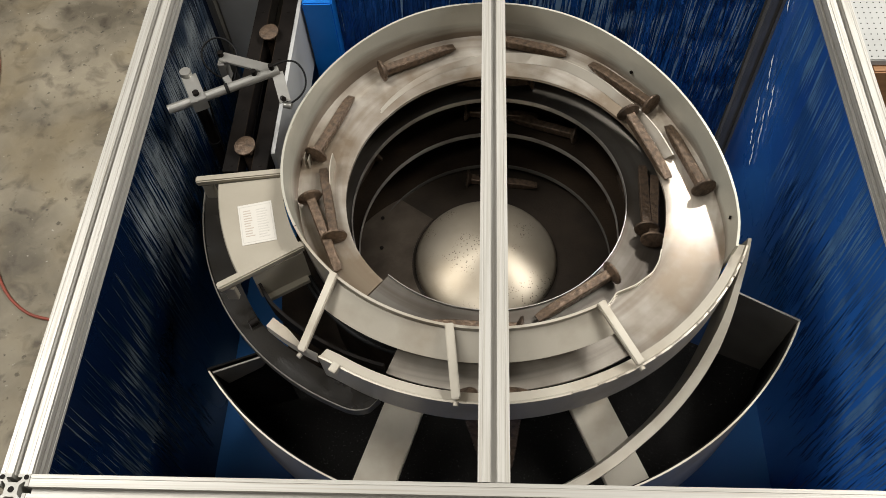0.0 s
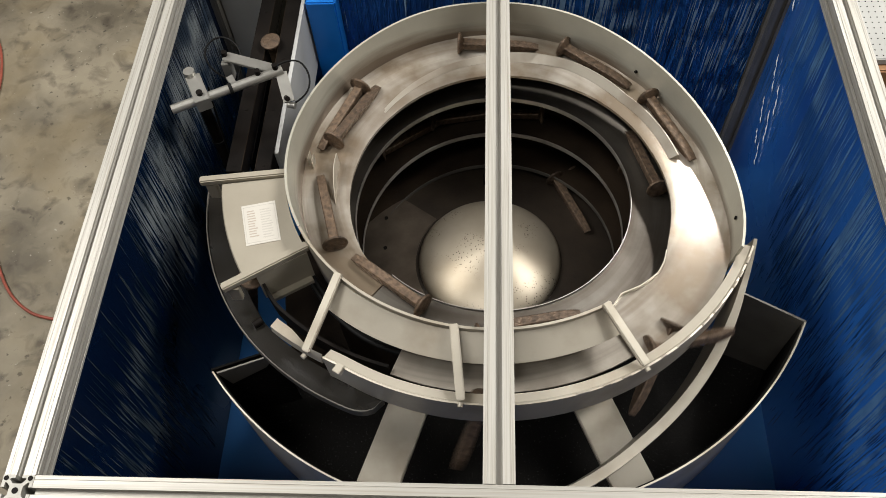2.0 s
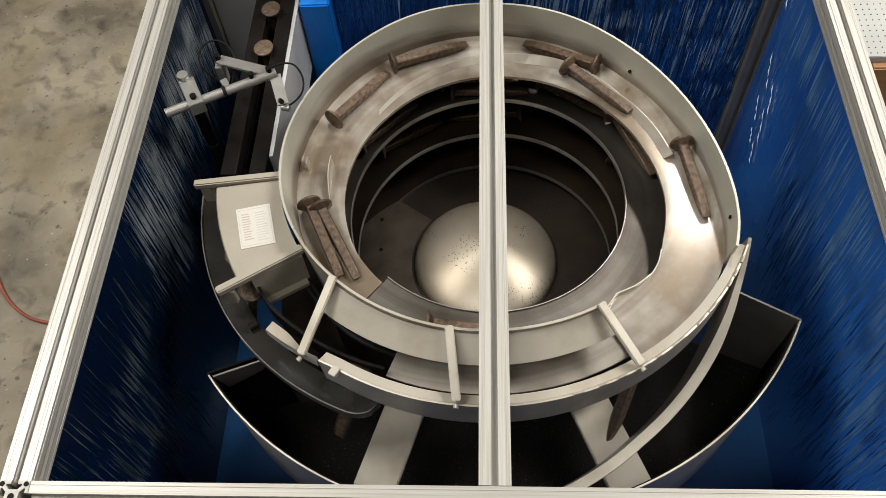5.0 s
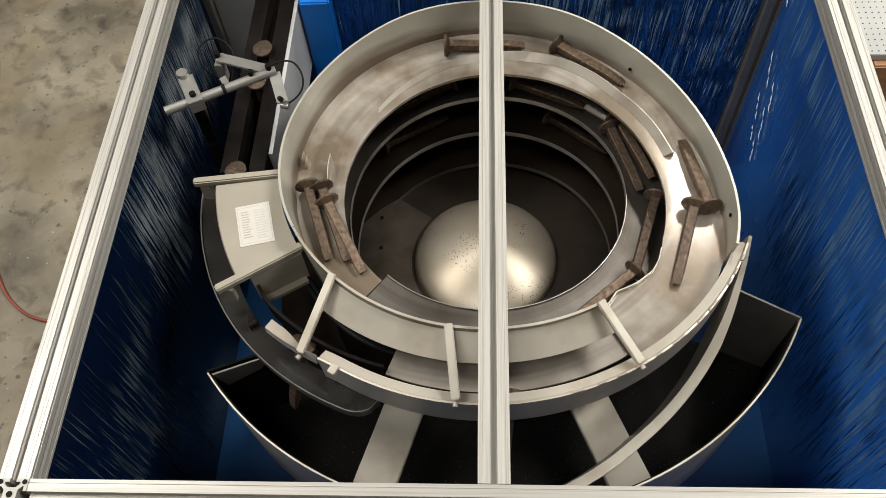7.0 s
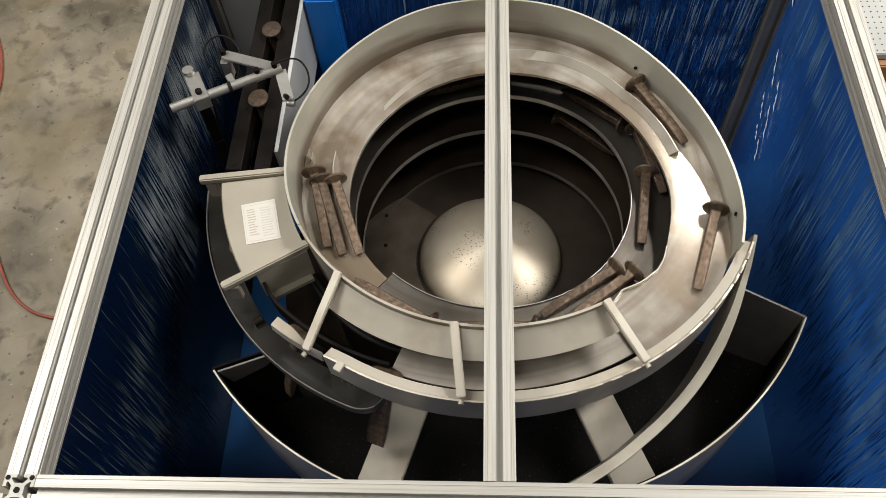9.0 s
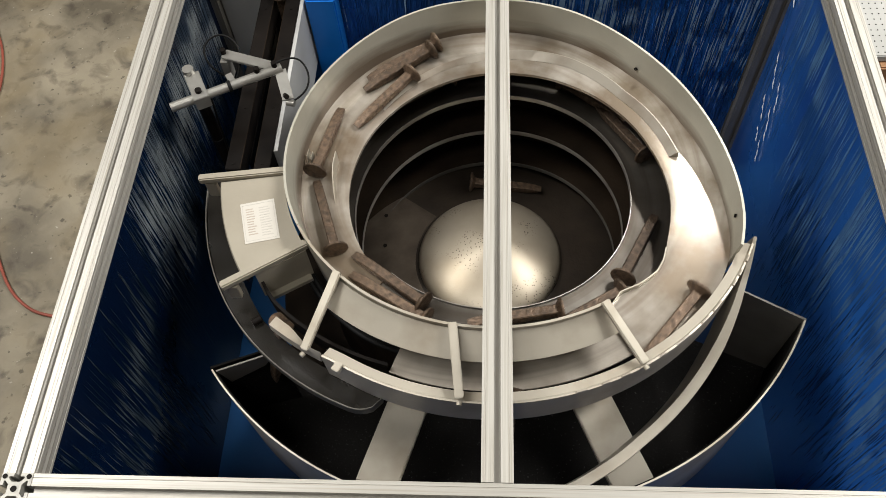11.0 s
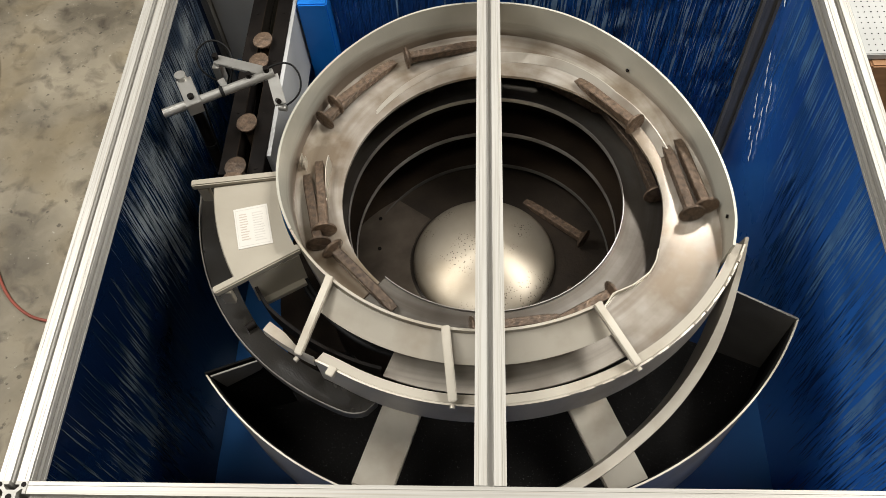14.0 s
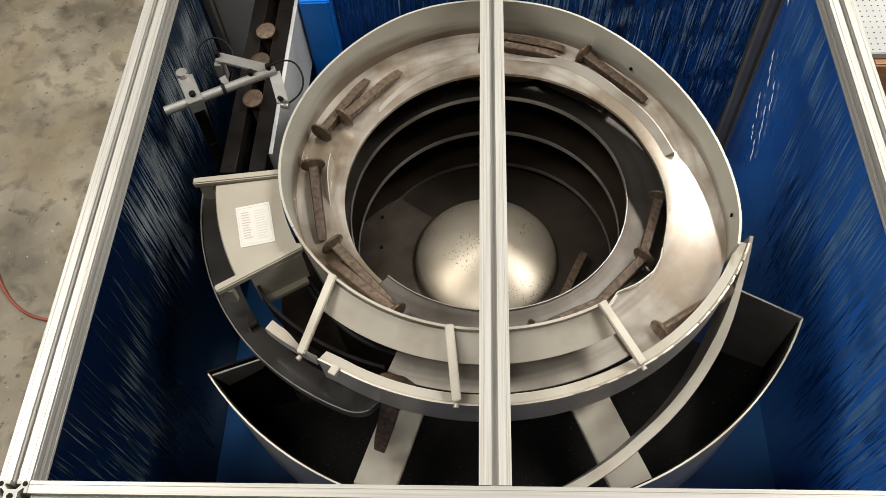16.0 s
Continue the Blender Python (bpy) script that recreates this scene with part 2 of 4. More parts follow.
def rust():
    m = mat("rusty_iron", (0.155, 0.105, 0.070), 0.36, 0.5, (0.062, 0.043, 0.030), 120, 10, 0.6, 160, 0.6)
    nt = m.node_tree
    b = nt.nodes["Principled BSDF"]
    old = b.inputs["Base Color"].links[0].from_socket
    oi = nt.nodes.new("ShaderNodeObjectInfo")
    h = nt.nodes.new("ShaderNodeHueSaturation")
    r = nt.nodes.new("ShaderNodeMapRange")
    r.inputs[3].default_value, r.inputs[4].default_value = 0.55, 1.25
    nt.links.new(oi.outputs["Random"], r.inputs[0])
    nt.links.new(r.outputs[0], h.inputs["Value"])
    nt.links.new(old, h.inputs["Color"])
    nt.links.new(h.outputs[0], b.inputs["Base Color"])
    return m


def spun(m):
    """Rings left by spinning, and small dark pits, on the centre dome."""
    nt = m.node_tree
    b = nt.nodes["Principled BSDF"]
    b.inputs["Anisotropic"].default_value, b.inputs["Anisotropic Rotation"].default_value = 0.55, 0.25
    tg = nt.nodes.new("ShaderNodeTangent")
    tg.direction_type, tg.axis = "RADIAL", "Z"
    nt.links.new(tg.outputs[0], b.inputs["Tangent"])
    tc = nt.nodes.new("ShaderNodeTexCoord")
    v = nt.nodes.new("ShaderNodeTexVoronoi")
    v.inputs["Scale"].default_value = 190
    nt.links.new(tc.outputs["Object"], v.inputs["Vector"])
    r = nt.nodes.new("ShaderNodeMapRange")
    r.inputs[1].default_value, r.inputs[2].default_value, r.inputs[3].default_value, r.inputs[4].default_value = 0.20, 0.30, 1.0, 0.0
    nt.links.new(v.outputs["Distance"], r.inputs[0])
    n = nt.nodes.new("ShaderNodeTexNoise")
    n.inputs["Scale"].default_value = 14
    nt.links.new(tc.outputs["Object"], n.inputs["Vector"])
    q = nt.nodes.new("ShaderNodeMapRange")
    q.inputs[1].default_value, q.inputs[2].default_value, q.inputs[4].default_value = 0.50, 0.62, 0.8
    nt.links.new(n.outputs[0], q.inputs[0])
    k = nt.nodes.new("ShaderNodeMath")
    k.operation = "MULTIPLY"
    nt.links.new(r.outputs[0], k.inputs[0])
    nt.links.new(q.outputs[0], k.inputs[1])
    x = nt.nodes.new("ShaderNodeMix")
    x.data_type = "RGBA"
    x.inputs[7].default_value = (0.05, 0.038, 0.026, 1)
    nt.links.new(b.inputs["Base Color"].links[0].from_socket, x.inputs[6])
    nt.links.new(k.outputs[0], x.inputs[0])
    nt.links.new(x.outputs[2], b.inputs["Base Color"])


spun(DOME)
TRACK_EDGE = mat("worn_track_edge", (0.40, 0.38, 0.35), 0.35, 0.5, (0.22, 0.2, 0.18), 20, 8)
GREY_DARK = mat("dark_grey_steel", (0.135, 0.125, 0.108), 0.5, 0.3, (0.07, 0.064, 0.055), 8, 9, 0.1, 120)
for dull in (BLACK, PAN, RUBBER, STEEL_DARK):
    dull.node_tree.nodes["Principled BSDF"].inputs["Specular IOR Level"].default_value = 0.07
# Creases: highlights, reflections and shade of the wrinkles put into their colours.
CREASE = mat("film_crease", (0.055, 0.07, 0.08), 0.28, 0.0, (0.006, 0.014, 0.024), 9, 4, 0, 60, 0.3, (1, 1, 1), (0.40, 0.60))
CREASE_REFLECT = mat("film_crease_reflection", (0.20, 0.225, 0.24), 0.25, 0.0, (0.03, 0.045, 0.07), 9, 4, 0, 60, 0.3, (1, 1, 1), (0.40, 0.60))
CREASE_SHEEN = mat("film_crease_sheen", (0.085, 0.19, 0.37), 0.25, 0.0, (0.02, 0.075, 0.23), 9, 4, 0, 60, 0.3, (1, 1, 1), (0.40, 0.60))
CREASE_SHADE = mat("film_crease_shade", (0.005, 0.024, 0.085), 0.3, 0.0, (0.012, 0.045, 0.15), 9, 4, 0, 60, 0.3, (1, 1, 1), (0.40, 0.60))
CREASE_HIGHLIGHT = mat("film_crease_highlight", (0.22, 0.36, 0.56), 0.15, 0.0, (0.01, 0.035, 0.12), 14, 4, 0, 60, 0.3, (1, 1, 1), (0.44, 0.56))
GLINT = mat("film_glint", (0.85, 0.87, 0.88), 0.2)
CONCRETE = concrete()
# One blue paint: tone stands for how brightly each wall is lit.
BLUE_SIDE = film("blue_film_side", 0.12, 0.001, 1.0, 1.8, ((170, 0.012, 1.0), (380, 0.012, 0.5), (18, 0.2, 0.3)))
# Near-black tone: the left wall's shade painted into its colour.
BLUE_LEFT_SHADED = film("blue_film_left_shaded", 0.15, 0.001, 1.0, 0.10, ((170, 0.012, 1.0), (380, 0.012, 0.5), (18, 0.2, 0.3)))
BLUE_BACK = film("blue_film_back", 0.9, 0.018, 1.6, 2.0, ((120, 0.03, 1.0), (280, 0.03, 0.5), (34, 0.06, 1.5)))
RUST = rust()
BLUE_LEFT_SHADED.node_tree.nodes["Principled BSDF"].inputs["Coat Weight"].default_value = 0.3
BLUE_LEFT_SHADED.node_tree.nodes["Principled BSDF"].inputs["Specular IOR Level"].default_value = 0.2
for crease_ in (CREASE, CREASE_SHEEN, CREASE_SHADE):
    crease_.node_tree.nodes["Principled BSDF"].inputs["Specular IOR Level"].default_value = 0.15
GRIMY = grimy_steel()
streaks(WORN, (0.20, 0.145, 0.10), 0.45)
streaks(TRACK_LOW, (0.07, 0.055, 0.043), 0.6)
SLOT_STEEL = mat("slot_plate_steel", (0.36, 0.325, 0.275), 0.42, 0.3, (0.22, 0.19, 0.155), 16, 9, 0.05, 140)
streaks(SLOT_STEEL, (0.12, 0.10, 0.08), 0.6)


# ---- mesh helpers ----
def finish(name, bm, material, parent=None, label="", smooth=False):
    me = bpy.data.meshes.new(name)
    bmesh.ops.recalc_face_normals(bm, faces=bm.faces)
    for f in bm.faces:
        f.smooth = smooth
    if smooth:
        for e in bm.edges:
            e.smooth = e.calc_face_angle(0.0) < radians(35)
    bm.to_mesh(me)
    bm.free()
    me.materials.append(material)
    ob = new(name, me)
    if parent:
        ob.parent = parent
    if label:
        ob["label"] = label
    return ob


part = finish


def thing(name, label, category, at=(0, 0, 0), group="", kind=""):
    ob = new(name)
    ob.empty_display_size = 0.05
    ob.location = at
    return tagged(ob, label, category, group, kind)


def P(phi, r, z):
    a = radians(phi)
    return Vector((CX - r * math.sin(a), CY - r * math.cos(a), z + ZF))


def sweep(name, a0, a1, step, section, material, parent=None, label="", smooth=True):
    """A closed section of (r, z) points, given for each turn angle, drawn round the axis of the bowl."""
    bm = bmesh.new()
    n = max(2, int(abs(a1 - a0) / step) + 1)
    rings = []
    for i in range(n + 1):
        a = a0 + (a1 - a0) * i / n
        rings.append([bm.verts.new(P(a, r, z)) for r, z in section(a)])
    k = len(rings[0])
    for u, v in zip(rings, rings[1:]):
        for j in range(k):
            bm.faces.new((u[j], u[(j + 1) % k], v[(j + 1) % k], v[j]))
    bm.faces.new(rings[0])
    bm.faces.new(rings[-1][::-1])
    return finish(name, bm, material, parent, label, smooth)


def lathe(name, prof, material, parent=None, label="", seg=96):
    bm = bmesh.new()
    rings = []
    for r, z in prof:
        if r < 1e-6:
            rings.append([bm.verts.new(P(0, 0, z))])
        else:
            rings.append([bm.verts.new(P(360 * i / seg, r, z)) for i in range(seg)])
    for u, v in zip(rings, rings[1:]):
        for j in range(seg):
            q = [u[j % len(u)], u[(j + 1) % len(u)], v[(j + 1) % len(v)], v[j % len(v)]]
            q = list(dict.fromkeys(q))
            if len(q) > 2:
                bm.faces.new(q)
    return finish(name, bm, material, parent, label, True)


def box_bm(x0, x1, y0, y1, z0, z1, bevel=0.0):
    bm = bmesh.new()
    bmesh.ops.create_cube(bm, size=1)
    for v in bm.verts:
        v.co = Vector(((x0 + x1) / 2 + v.co.x * (x1 - x0), (y0 + y1) / 2 + v.co.y * (y1 - y0), (z0 + z1) / 2 + v.co.z * (z1 - z0)))
    if bevel:
        bmesh.ops.bevel(bm, geom=bm.edges[:], offset=bevel, segments=2, affect="EDGES")
    return bm


def box(name, x0, x1, y0, y1, z0, z1, material, parent=None, label="", bevel=0.0):
    return finish(name, box_bm(x0, x1, y0, y1, z0, z1, bevel), material, parent, label)


def beam_bm(a, b, w, h, up=(0, 0, 1), bevel=0.0):
    """A bar of section w x h from a to b."""
    a, b = Vector(a), Vector(b)
    d = (b - a)
    bm = box_bm(-w / 2, w / 2, 0, d.length, -h / 2, h / 2, bevel)
    y = d.normalized()
    x = y.cross(Vector(up)).normalized()
    z = x.cross(y)
    m = Matrix((x, y, z)).transposed().to_4x4()
    m.translation = a
    bm.transform(m)
    return bm


def beam(name, a, b, w, h, material, parent=None, label="", up=(0, 0, 1), bevel=0.0):
    return finish(name, beam_bm(a, b, w, h, up, bevel), material, parent, label)


def rod_bm(a, b, r, seg=16, bevel=0.0):
    a, b = Vector(a), Vector(b)
    d = b - a
    bm = bmesh.new()
    bmesh.ops.create_cone(bm, cap_ends=True, segments=seg, radius1=r, radius2=r, depth=d.length)
    m = d.to_track_quat("Z", "Y").to_matrix().to_4x4()
    m.translation = (a + b) / 2
    bm.transform(m)
    return bm


def rod(name, a, b, r, material, parent=None, label="", seg=16):
    return finish(name, rod_bm(a, b, r, seg), material, parent, label, True)


def smooth01(x):
    x = min(1.0, max(0.0, x))
    return x * x * (3 - 2 * x)


def table(rows):
    """Linear look-up in rows of (angle, value, ...)."""
    xs = [r[0] for r in rows]

    def f(a):
        return tuple(float(np.interp(a, xs, [r[k] for r in rows])) for k in range(1, len(rows[0])))
    return f


def prism(name, section, a, b, material, parent=None, label="", up=(0, 0, 1)):
    """A flat section of (x, z) points drawn from a to b."""
    a, b = Vector(a), Vector(b)
    y = (b - a).normalized()
    x = y.cross(Vector(up)).normalized()
    z = x.cross(y)
    bm = bmesh.new()
    ends = [[bm.verts.new(p + x * u + z * v) for u, v in section] for p in (a, b)]
    n = len(section)
    for i in range(n):
        bm.faces.new((ends[0][i], ends[0][(i + 1) % n], ends[1][(i + 1) % n], ends[1][i]))
    bm.faces.new(ends[0][::-1])
    bm.faces.new(ends[1])
    return finish(name, bm, material, parent, label)


def tube(name, pts, r, material, parent=None, label="", cyclic=False, res=8):
    c = bpy.data.curves.new(name, "CURVE")
    c.dimensions, c.bevel_depth, c.bevel_resolution, c.resolution_u = "3D", r, 3, res
    s = c.splines.new("NURBS")
    s.points.add(len(pts) - 1)
    for p, q in zip(s.points, pts):
        p.co = (*q, 1)
    s.use_endpoint_u, s.order_u, s.use_cyclic_u = True, 3, cyclic
    tmp = bpy.data.objects.new(name, c)
    scene.collection.objects.link(tmp)
    me = bpy.data.meshes.new_from_object(tmp.evaluated_get(bpy.context.evaluated_depsgraph_get()))
    bpy.data.objects.remove(tmp)
    me.materials.clear()
    me.materials.append(material)
    for f in me.polygons:
        f.use_smooth = True
    ob = new(name, me)
    ob.parent = parent
    if label:
        ob["label"] = label
    return ob


# ---- hall ----
tagged(box("floor", -7, 6, -5, 9, -0.1, 0, CONCRETE), "worn stained grey concrete workshop floor", "floor", kind="structure")
tagged(box("ceiling", -7.2, 6.2, -5.2, 9.2, 6.0, 6.1, HALL), "plain grey hall ceiling", "ceiling", kind="structure")
for nm, v in (("wall_west", (-7.2, -7, -5, 9)), ("wall_east", (6, 6.2, -5, 9)), ("wall_south", (-7.2, 6.2, -5.2, -5)), ("wall_north", (-7.2, 6.2, 9, 9.2))):
    tagged(box(nm, *v, 0, 6.0, HALL), "plain grey painted hall wall", "wall", kind="structure")

# ---- enclosure ----
XL, XR, Y0, Y1, W = -0.608, 0.622, 0.234, 1.345, 0.04
ZB = ZF - 0.74
SLOT = []
for k in range(4):
    for u, v in ((-20, 20), (-15.2, 20), (-14.8, 19.4), (-14.4, 20), (-4.3, 20), (-4.3, 15.6), (-10, 15.6), (-10, 13.4), (-5.5, 8.8), (5.5, 8.8), (10, 13.4), (10, 15.6), (4.3, 15.6), (4.3, 20), (14.4, 20), (14.8, 19.4), (15.2, 20)):
        for _ in range(k):
            u, v = v, -u
        SLOT.append((u / 1000, v / 1000))
frame_ = thing("enclosure_frame", "anodised aluminium slotted profile frame round the feeder", "frame")
h = ZF - W / 2
for nm, a, b in (("cross_bar", (XL + W, Y0 + W / 2, h), (XR - W, Y0 + W / 2, h)), ("cross_bar", (XL + W, Y1 - W / 2, h), (XR - W, Y1 - W / 2, h)),
                 ("side_bar", (XL + W / 2, Y0 + W, h), (XL + W / 2, Y1 - W, h)), ("side_bar", (XR - W / 2, Y0 + W, h), (XR - W / 2, Y1 - W, h)),
                 ("middle_bar", (0.012, Y0 + W + 0.001, h), (0.012, Y1 - W - 0.001, h))):
    prism(nm, SLOT, a, b, ALU_X if nm == "cross_bar" else ALU_Y, frame_)
for x in (XL + W / 2, XR - W / 2):
    for y in (Y0 + W / 2, Y1 - W / 2):
        back = y > 0.8
        px, py = (x - .016, y - .016) if back and x > 0 else (x, y)
        prism("post", SLOT, (px, py, 0), (px, py, ZF - W - .002 if back else ZF + 0.001), BLACK_POST if back else ALU, frame_, "dark grey profile post" if back else "", up=(0, 1, 0))
        if not back:
            for du, dv, r in ((0, 0, .004), (.0155, .0155, .0032), (-.0155, .0155, .0032), (.0155, -.0155, .0032), (-.0155, -.0155, .0032)):
                rod("core_hole", (px + du, py + dv, ZF + .0012), (px + du, py + dv, ZF + .0018), r, BLACK, frame_, "dark hollow of the profile end", 12)


def film_wall(name, u0, u1, z0, z1, fixed, axis, face, material, seed, label, creases):
    """Sheet steel with a loose film on its inner face, in upright folds; creases: material, count, stretch in u and in height, length, width."""
    if axis == "x":
        wall = box(name, fixed - 0.002, fixed + 0.002, u0, u1, z0, z1, BLUE_FLOOR)
    else:
        wall = box(name, u0, u1, fixed - 0.002, fixed + 0.002, z0, z1, BLUE_FLOOR)
    tagged(wall, label, "wall", kind="structure")
    bm = bmesh.new()
    nu, nz = (420, 210) if axis == "y" else (150, 50)
    rows_ = []
    for j in range(nz + 1):
        z = z0 + (z1 - z0) * j / nz
        row = []
        for i in range(nu + 1):
            u = u0 + (u1 - u0) * i / nu
            d = 0.004 + (0.0035 * noise.noise((u * 26 + seed, z * 2.2, seed)) + 0.0016 * noise.noise((u * 70 + z * 9, z * 4, seed + 5))) * (1.0 if axis == "y" else 0.1)
            if axis == "y":
                # sharp hanging folds, deeper towards one side, with small cross wrinkles
                f = abs((u * 38 + 1.1 * noise.noise((u * 9, z * 1.6, seed + 2)) + .25 * noise.noise((u * 30, z * 9, seed))) % 1.0 - .5)
                d += (.0065 * f * f * 4 + .0017 * noise.noise((u * 110, z * 60, seed + 3))) * (.35 + .65 * smooth01((u - u0) / (u1 - u0) * 1.6 - .4))
            d = max(0.0006, d) * face
            row.append(bm.verts.new((fixed + 0.002 * face + d, u, z) if axis == "x" else (u, fixed + 0.002 * face + d, z)))
        rows_.append(row)
    for a, b in zip(rows_, rows_[1:]):
        for i in range(nu):
            bm.faces.new((a[i], a[i + 1], b[i + 1], b[i]))
    part("protective_film", bm, material, wall, "wrinkled clear film over blue paint", True)
    rng_ = random.Random(int(seed * 10))
    lo_, hi_ = (.009, .0105) if axis == "y" else (.0046, .0051)
    # pale slivers stand for lit folds, dark ones for shaded folds
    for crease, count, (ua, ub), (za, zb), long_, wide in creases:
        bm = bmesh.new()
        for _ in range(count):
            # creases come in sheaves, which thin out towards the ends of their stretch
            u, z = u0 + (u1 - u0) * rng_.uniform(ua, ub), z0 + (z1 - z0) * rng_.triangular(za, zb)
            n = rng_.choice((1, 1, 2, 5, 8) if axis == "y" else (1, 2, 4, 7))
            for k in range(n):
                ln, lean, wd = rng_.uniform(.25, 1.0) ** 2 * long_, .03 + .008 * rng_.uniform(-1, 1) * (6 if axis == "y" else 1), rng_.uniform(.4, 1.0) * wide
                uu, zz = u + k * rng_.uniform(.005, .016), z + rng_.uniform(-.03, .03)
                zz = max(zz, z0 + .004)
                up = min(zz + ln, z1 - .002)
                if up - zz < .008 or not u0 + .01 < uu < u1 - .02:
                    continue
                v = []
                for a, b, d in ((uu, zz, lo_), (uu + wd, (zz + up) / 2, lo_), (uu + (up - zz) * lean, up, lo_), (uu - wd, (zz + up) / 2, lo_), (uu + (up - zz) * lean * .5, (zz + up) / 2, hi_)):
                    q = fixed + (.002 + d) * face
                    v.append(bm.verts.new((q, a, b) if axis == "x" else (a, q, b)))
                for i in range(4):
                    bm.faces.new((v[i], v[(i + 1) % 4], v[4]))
        tagged(part("film_creases", bm, crease, wall, "fine upright creases, film highlights and shade in their colours"), kind="stuff")
    return wall


ALL = (0.0, 1.0)
film_wall("wall_left", Y0 + W, Y1 - W, ZB, ZF - W, XL + 0.02, "x", 1, BLUE_LEFT_SHADED, 1.0, "blue sheet steel wall under wrinkled clear film",
          ((CREASE_REFLECT, 260, (.40, 1.0), (.45, 1.0), .24, .00026), (CREASE_REFLECT, 8, (.05, .5), (.3, .8), .07, .0002), (CREASE, 460, ALL, ALL, .18, .00017)))
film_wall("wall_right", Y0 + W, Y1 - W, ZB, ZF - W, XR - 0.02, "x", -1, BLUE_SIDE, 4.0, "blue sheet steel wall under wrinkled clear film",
          ((CREASE_SHEEN, 150, (0.0, .8), (.35, 1.0), .34, .0002), (CREASE_SHEEN, 25, (.8, 1.0), (.3, 1.0), .3, .0002), (CREASE_SHADE, 170, (0.0, .65), (0.0, .75), .15, .00032)))
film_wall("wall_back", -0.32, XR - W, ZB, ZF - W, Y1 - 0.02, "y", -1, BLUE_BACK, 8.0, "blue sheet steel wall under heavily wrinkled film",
          ((CREASE_HIGHLIGHT, 230, (.42, .95), (.3, 1.0), .22, .00034), (CREASE_HIGHLIGHT, 50, (0.0, .5), ALL, .16, .0003), (CREASE_SHADE, 90, ALL, ALL, .16, .0006)))
film_wall("wall_front", XL + W, XR - W, ZB, ZF - W, Y0 + 0.02, "y", 1, BLUE_SIDE, 12.0, "blue sheet steel wall under wrinkled clear film",
          ((CREASE, 100, ALL, ALL, .15, .0003),))
tagged(box("wall_back_lower", XL + W, -0.322, Y1 - 0.022, Y1 - 0.018, ZB, ZF - 0.34, BLUE_FLOOR), "blue sheet steel wall below the outfeed opening", "wall", kind="structure")
tagged(box("guard_sheet", XL + W + 0.002, -0.474, Y1 - 0.021, Y1 - 0.017, ZF - 0.339, ZF - W, GREY), "plain grey sheet beside the outfeed opening", "sheet", kind="structure")
tagged(box("base_plate", XL + 0.023, XR - 0.023, Y0 + 0.023, Y1 - 0.023, ZB - 0.02, ZB, BLUE_FLOOR), "blue painted steel base plate under the feeder", "base plate", kind="structure")
tagged(box("machine_bracket", -0.376, -0.315, 1.275, 1.318, ZF - 0.74, ZF - 0.14, BLUE_BRIGHT, None, "", 0.003), "bright blue painted steel bracket beside the outfeed rail", "bracket")
for z in (0.38, 0.44):
    part("bracket_slot", box_bm(-0.372, -0.35, 1.2735, 1.276, ZF - z, ZF - z + 0.02), BLACK, bpy.data.objects["machine_bracket"])

# glints of the film, painted as white slivers on the right wall
bm = bmesh.new()
for y, z, ln in ((1.218, -.33, .07), (1.21, -.42, .05), (1.165, -.35, .06), (1.155, -.43, .07), (1.15, -.50, .05), (1.27, -.16, .07), (1.19, -.47, .03)):
    for k in range(3):
        u, a = y + .0025 * math.sin(k * 2.1 + y * 40) + .16 * k * ln, ZF + z + k * ln / 3
        v = [bm.verts.new((XR - .030 - d, uu, zz)) for uu, zz, d in ((u - .014, a, 0), (u - .0105 + .08 * ln, a + ln / 6, 0), (u - .012 + .17 * ln, a + ln / 2.6, 0), (u - .0135 + .08 * ln, a + ln / 6, 0), (u - .012 + .08 * ln, a + ln / 6, .002))]
        for i in range(4):
            bm.faces.new((v[i], v[(i + 1) % 4], v[4]))
tagged(part("film_glints", bm, GLINT, bpy.data.objects["wall_right"], "short white glints on the film, drawn as pale slivers"), kind="stuff")

# ---- bowl feeder ----
feeder = thing("bowl_feeder", "grey steel vibratory bowl feeder with a spiral track", "bowl feeder")
RIM_ROWS = table([(-35, .342, -.04), (60, .337, -.04), (85, .334, -.06), (110, .338, -.077), (135, .344, -.08), (157, .345, -.067), (179, .340, -.065), (203, .337, -.06), (229, .332, -.06),
             (252, .346, -.06), (274, .377, -.06), (286, .403, -.06), (297, .428, -.06)])
PITCH = 0.107


def RIM(a):
    """Radius and height of the bowl's rim, its rows blended into one smooth curve."""
    rows_ = [RIM_ROWS(a + d) for d in (-14, -7, 0, 7, 14)]
    return tuple(sum(w * q[i] for w, q in zip((.1, .25, .3, .25, .1), rows_)) for i in (0, 1))




def track_z(a):
    return -0.16 + (PITCH / 360 if a < 40 else 0.04 / 260) * (a - 40)


TRACK_IN = table([(-1500, .246), (30, .26), (40, .26), (56, .257), (75, .248), (101, .236), (129, .227), (157, .225), (177, .228), (194, .231), (217, .241), (239, .257), (261, .277), (280, .301), (297, .318), (304, .329), (309, .333), (315, .328), (321, .318), (327, .33)])
WALL_IN = table([(-400, .322), (40, .322), (90, .327), (130, .332), (180, .332), (203, .331), (229, .329), (254, .344), (280, .383), (294, .412), (305, .42), (325, .424)])
HANG_R = table([(300, .411), (382, .411), (411, .439), (450, .434)])
T = 0.004
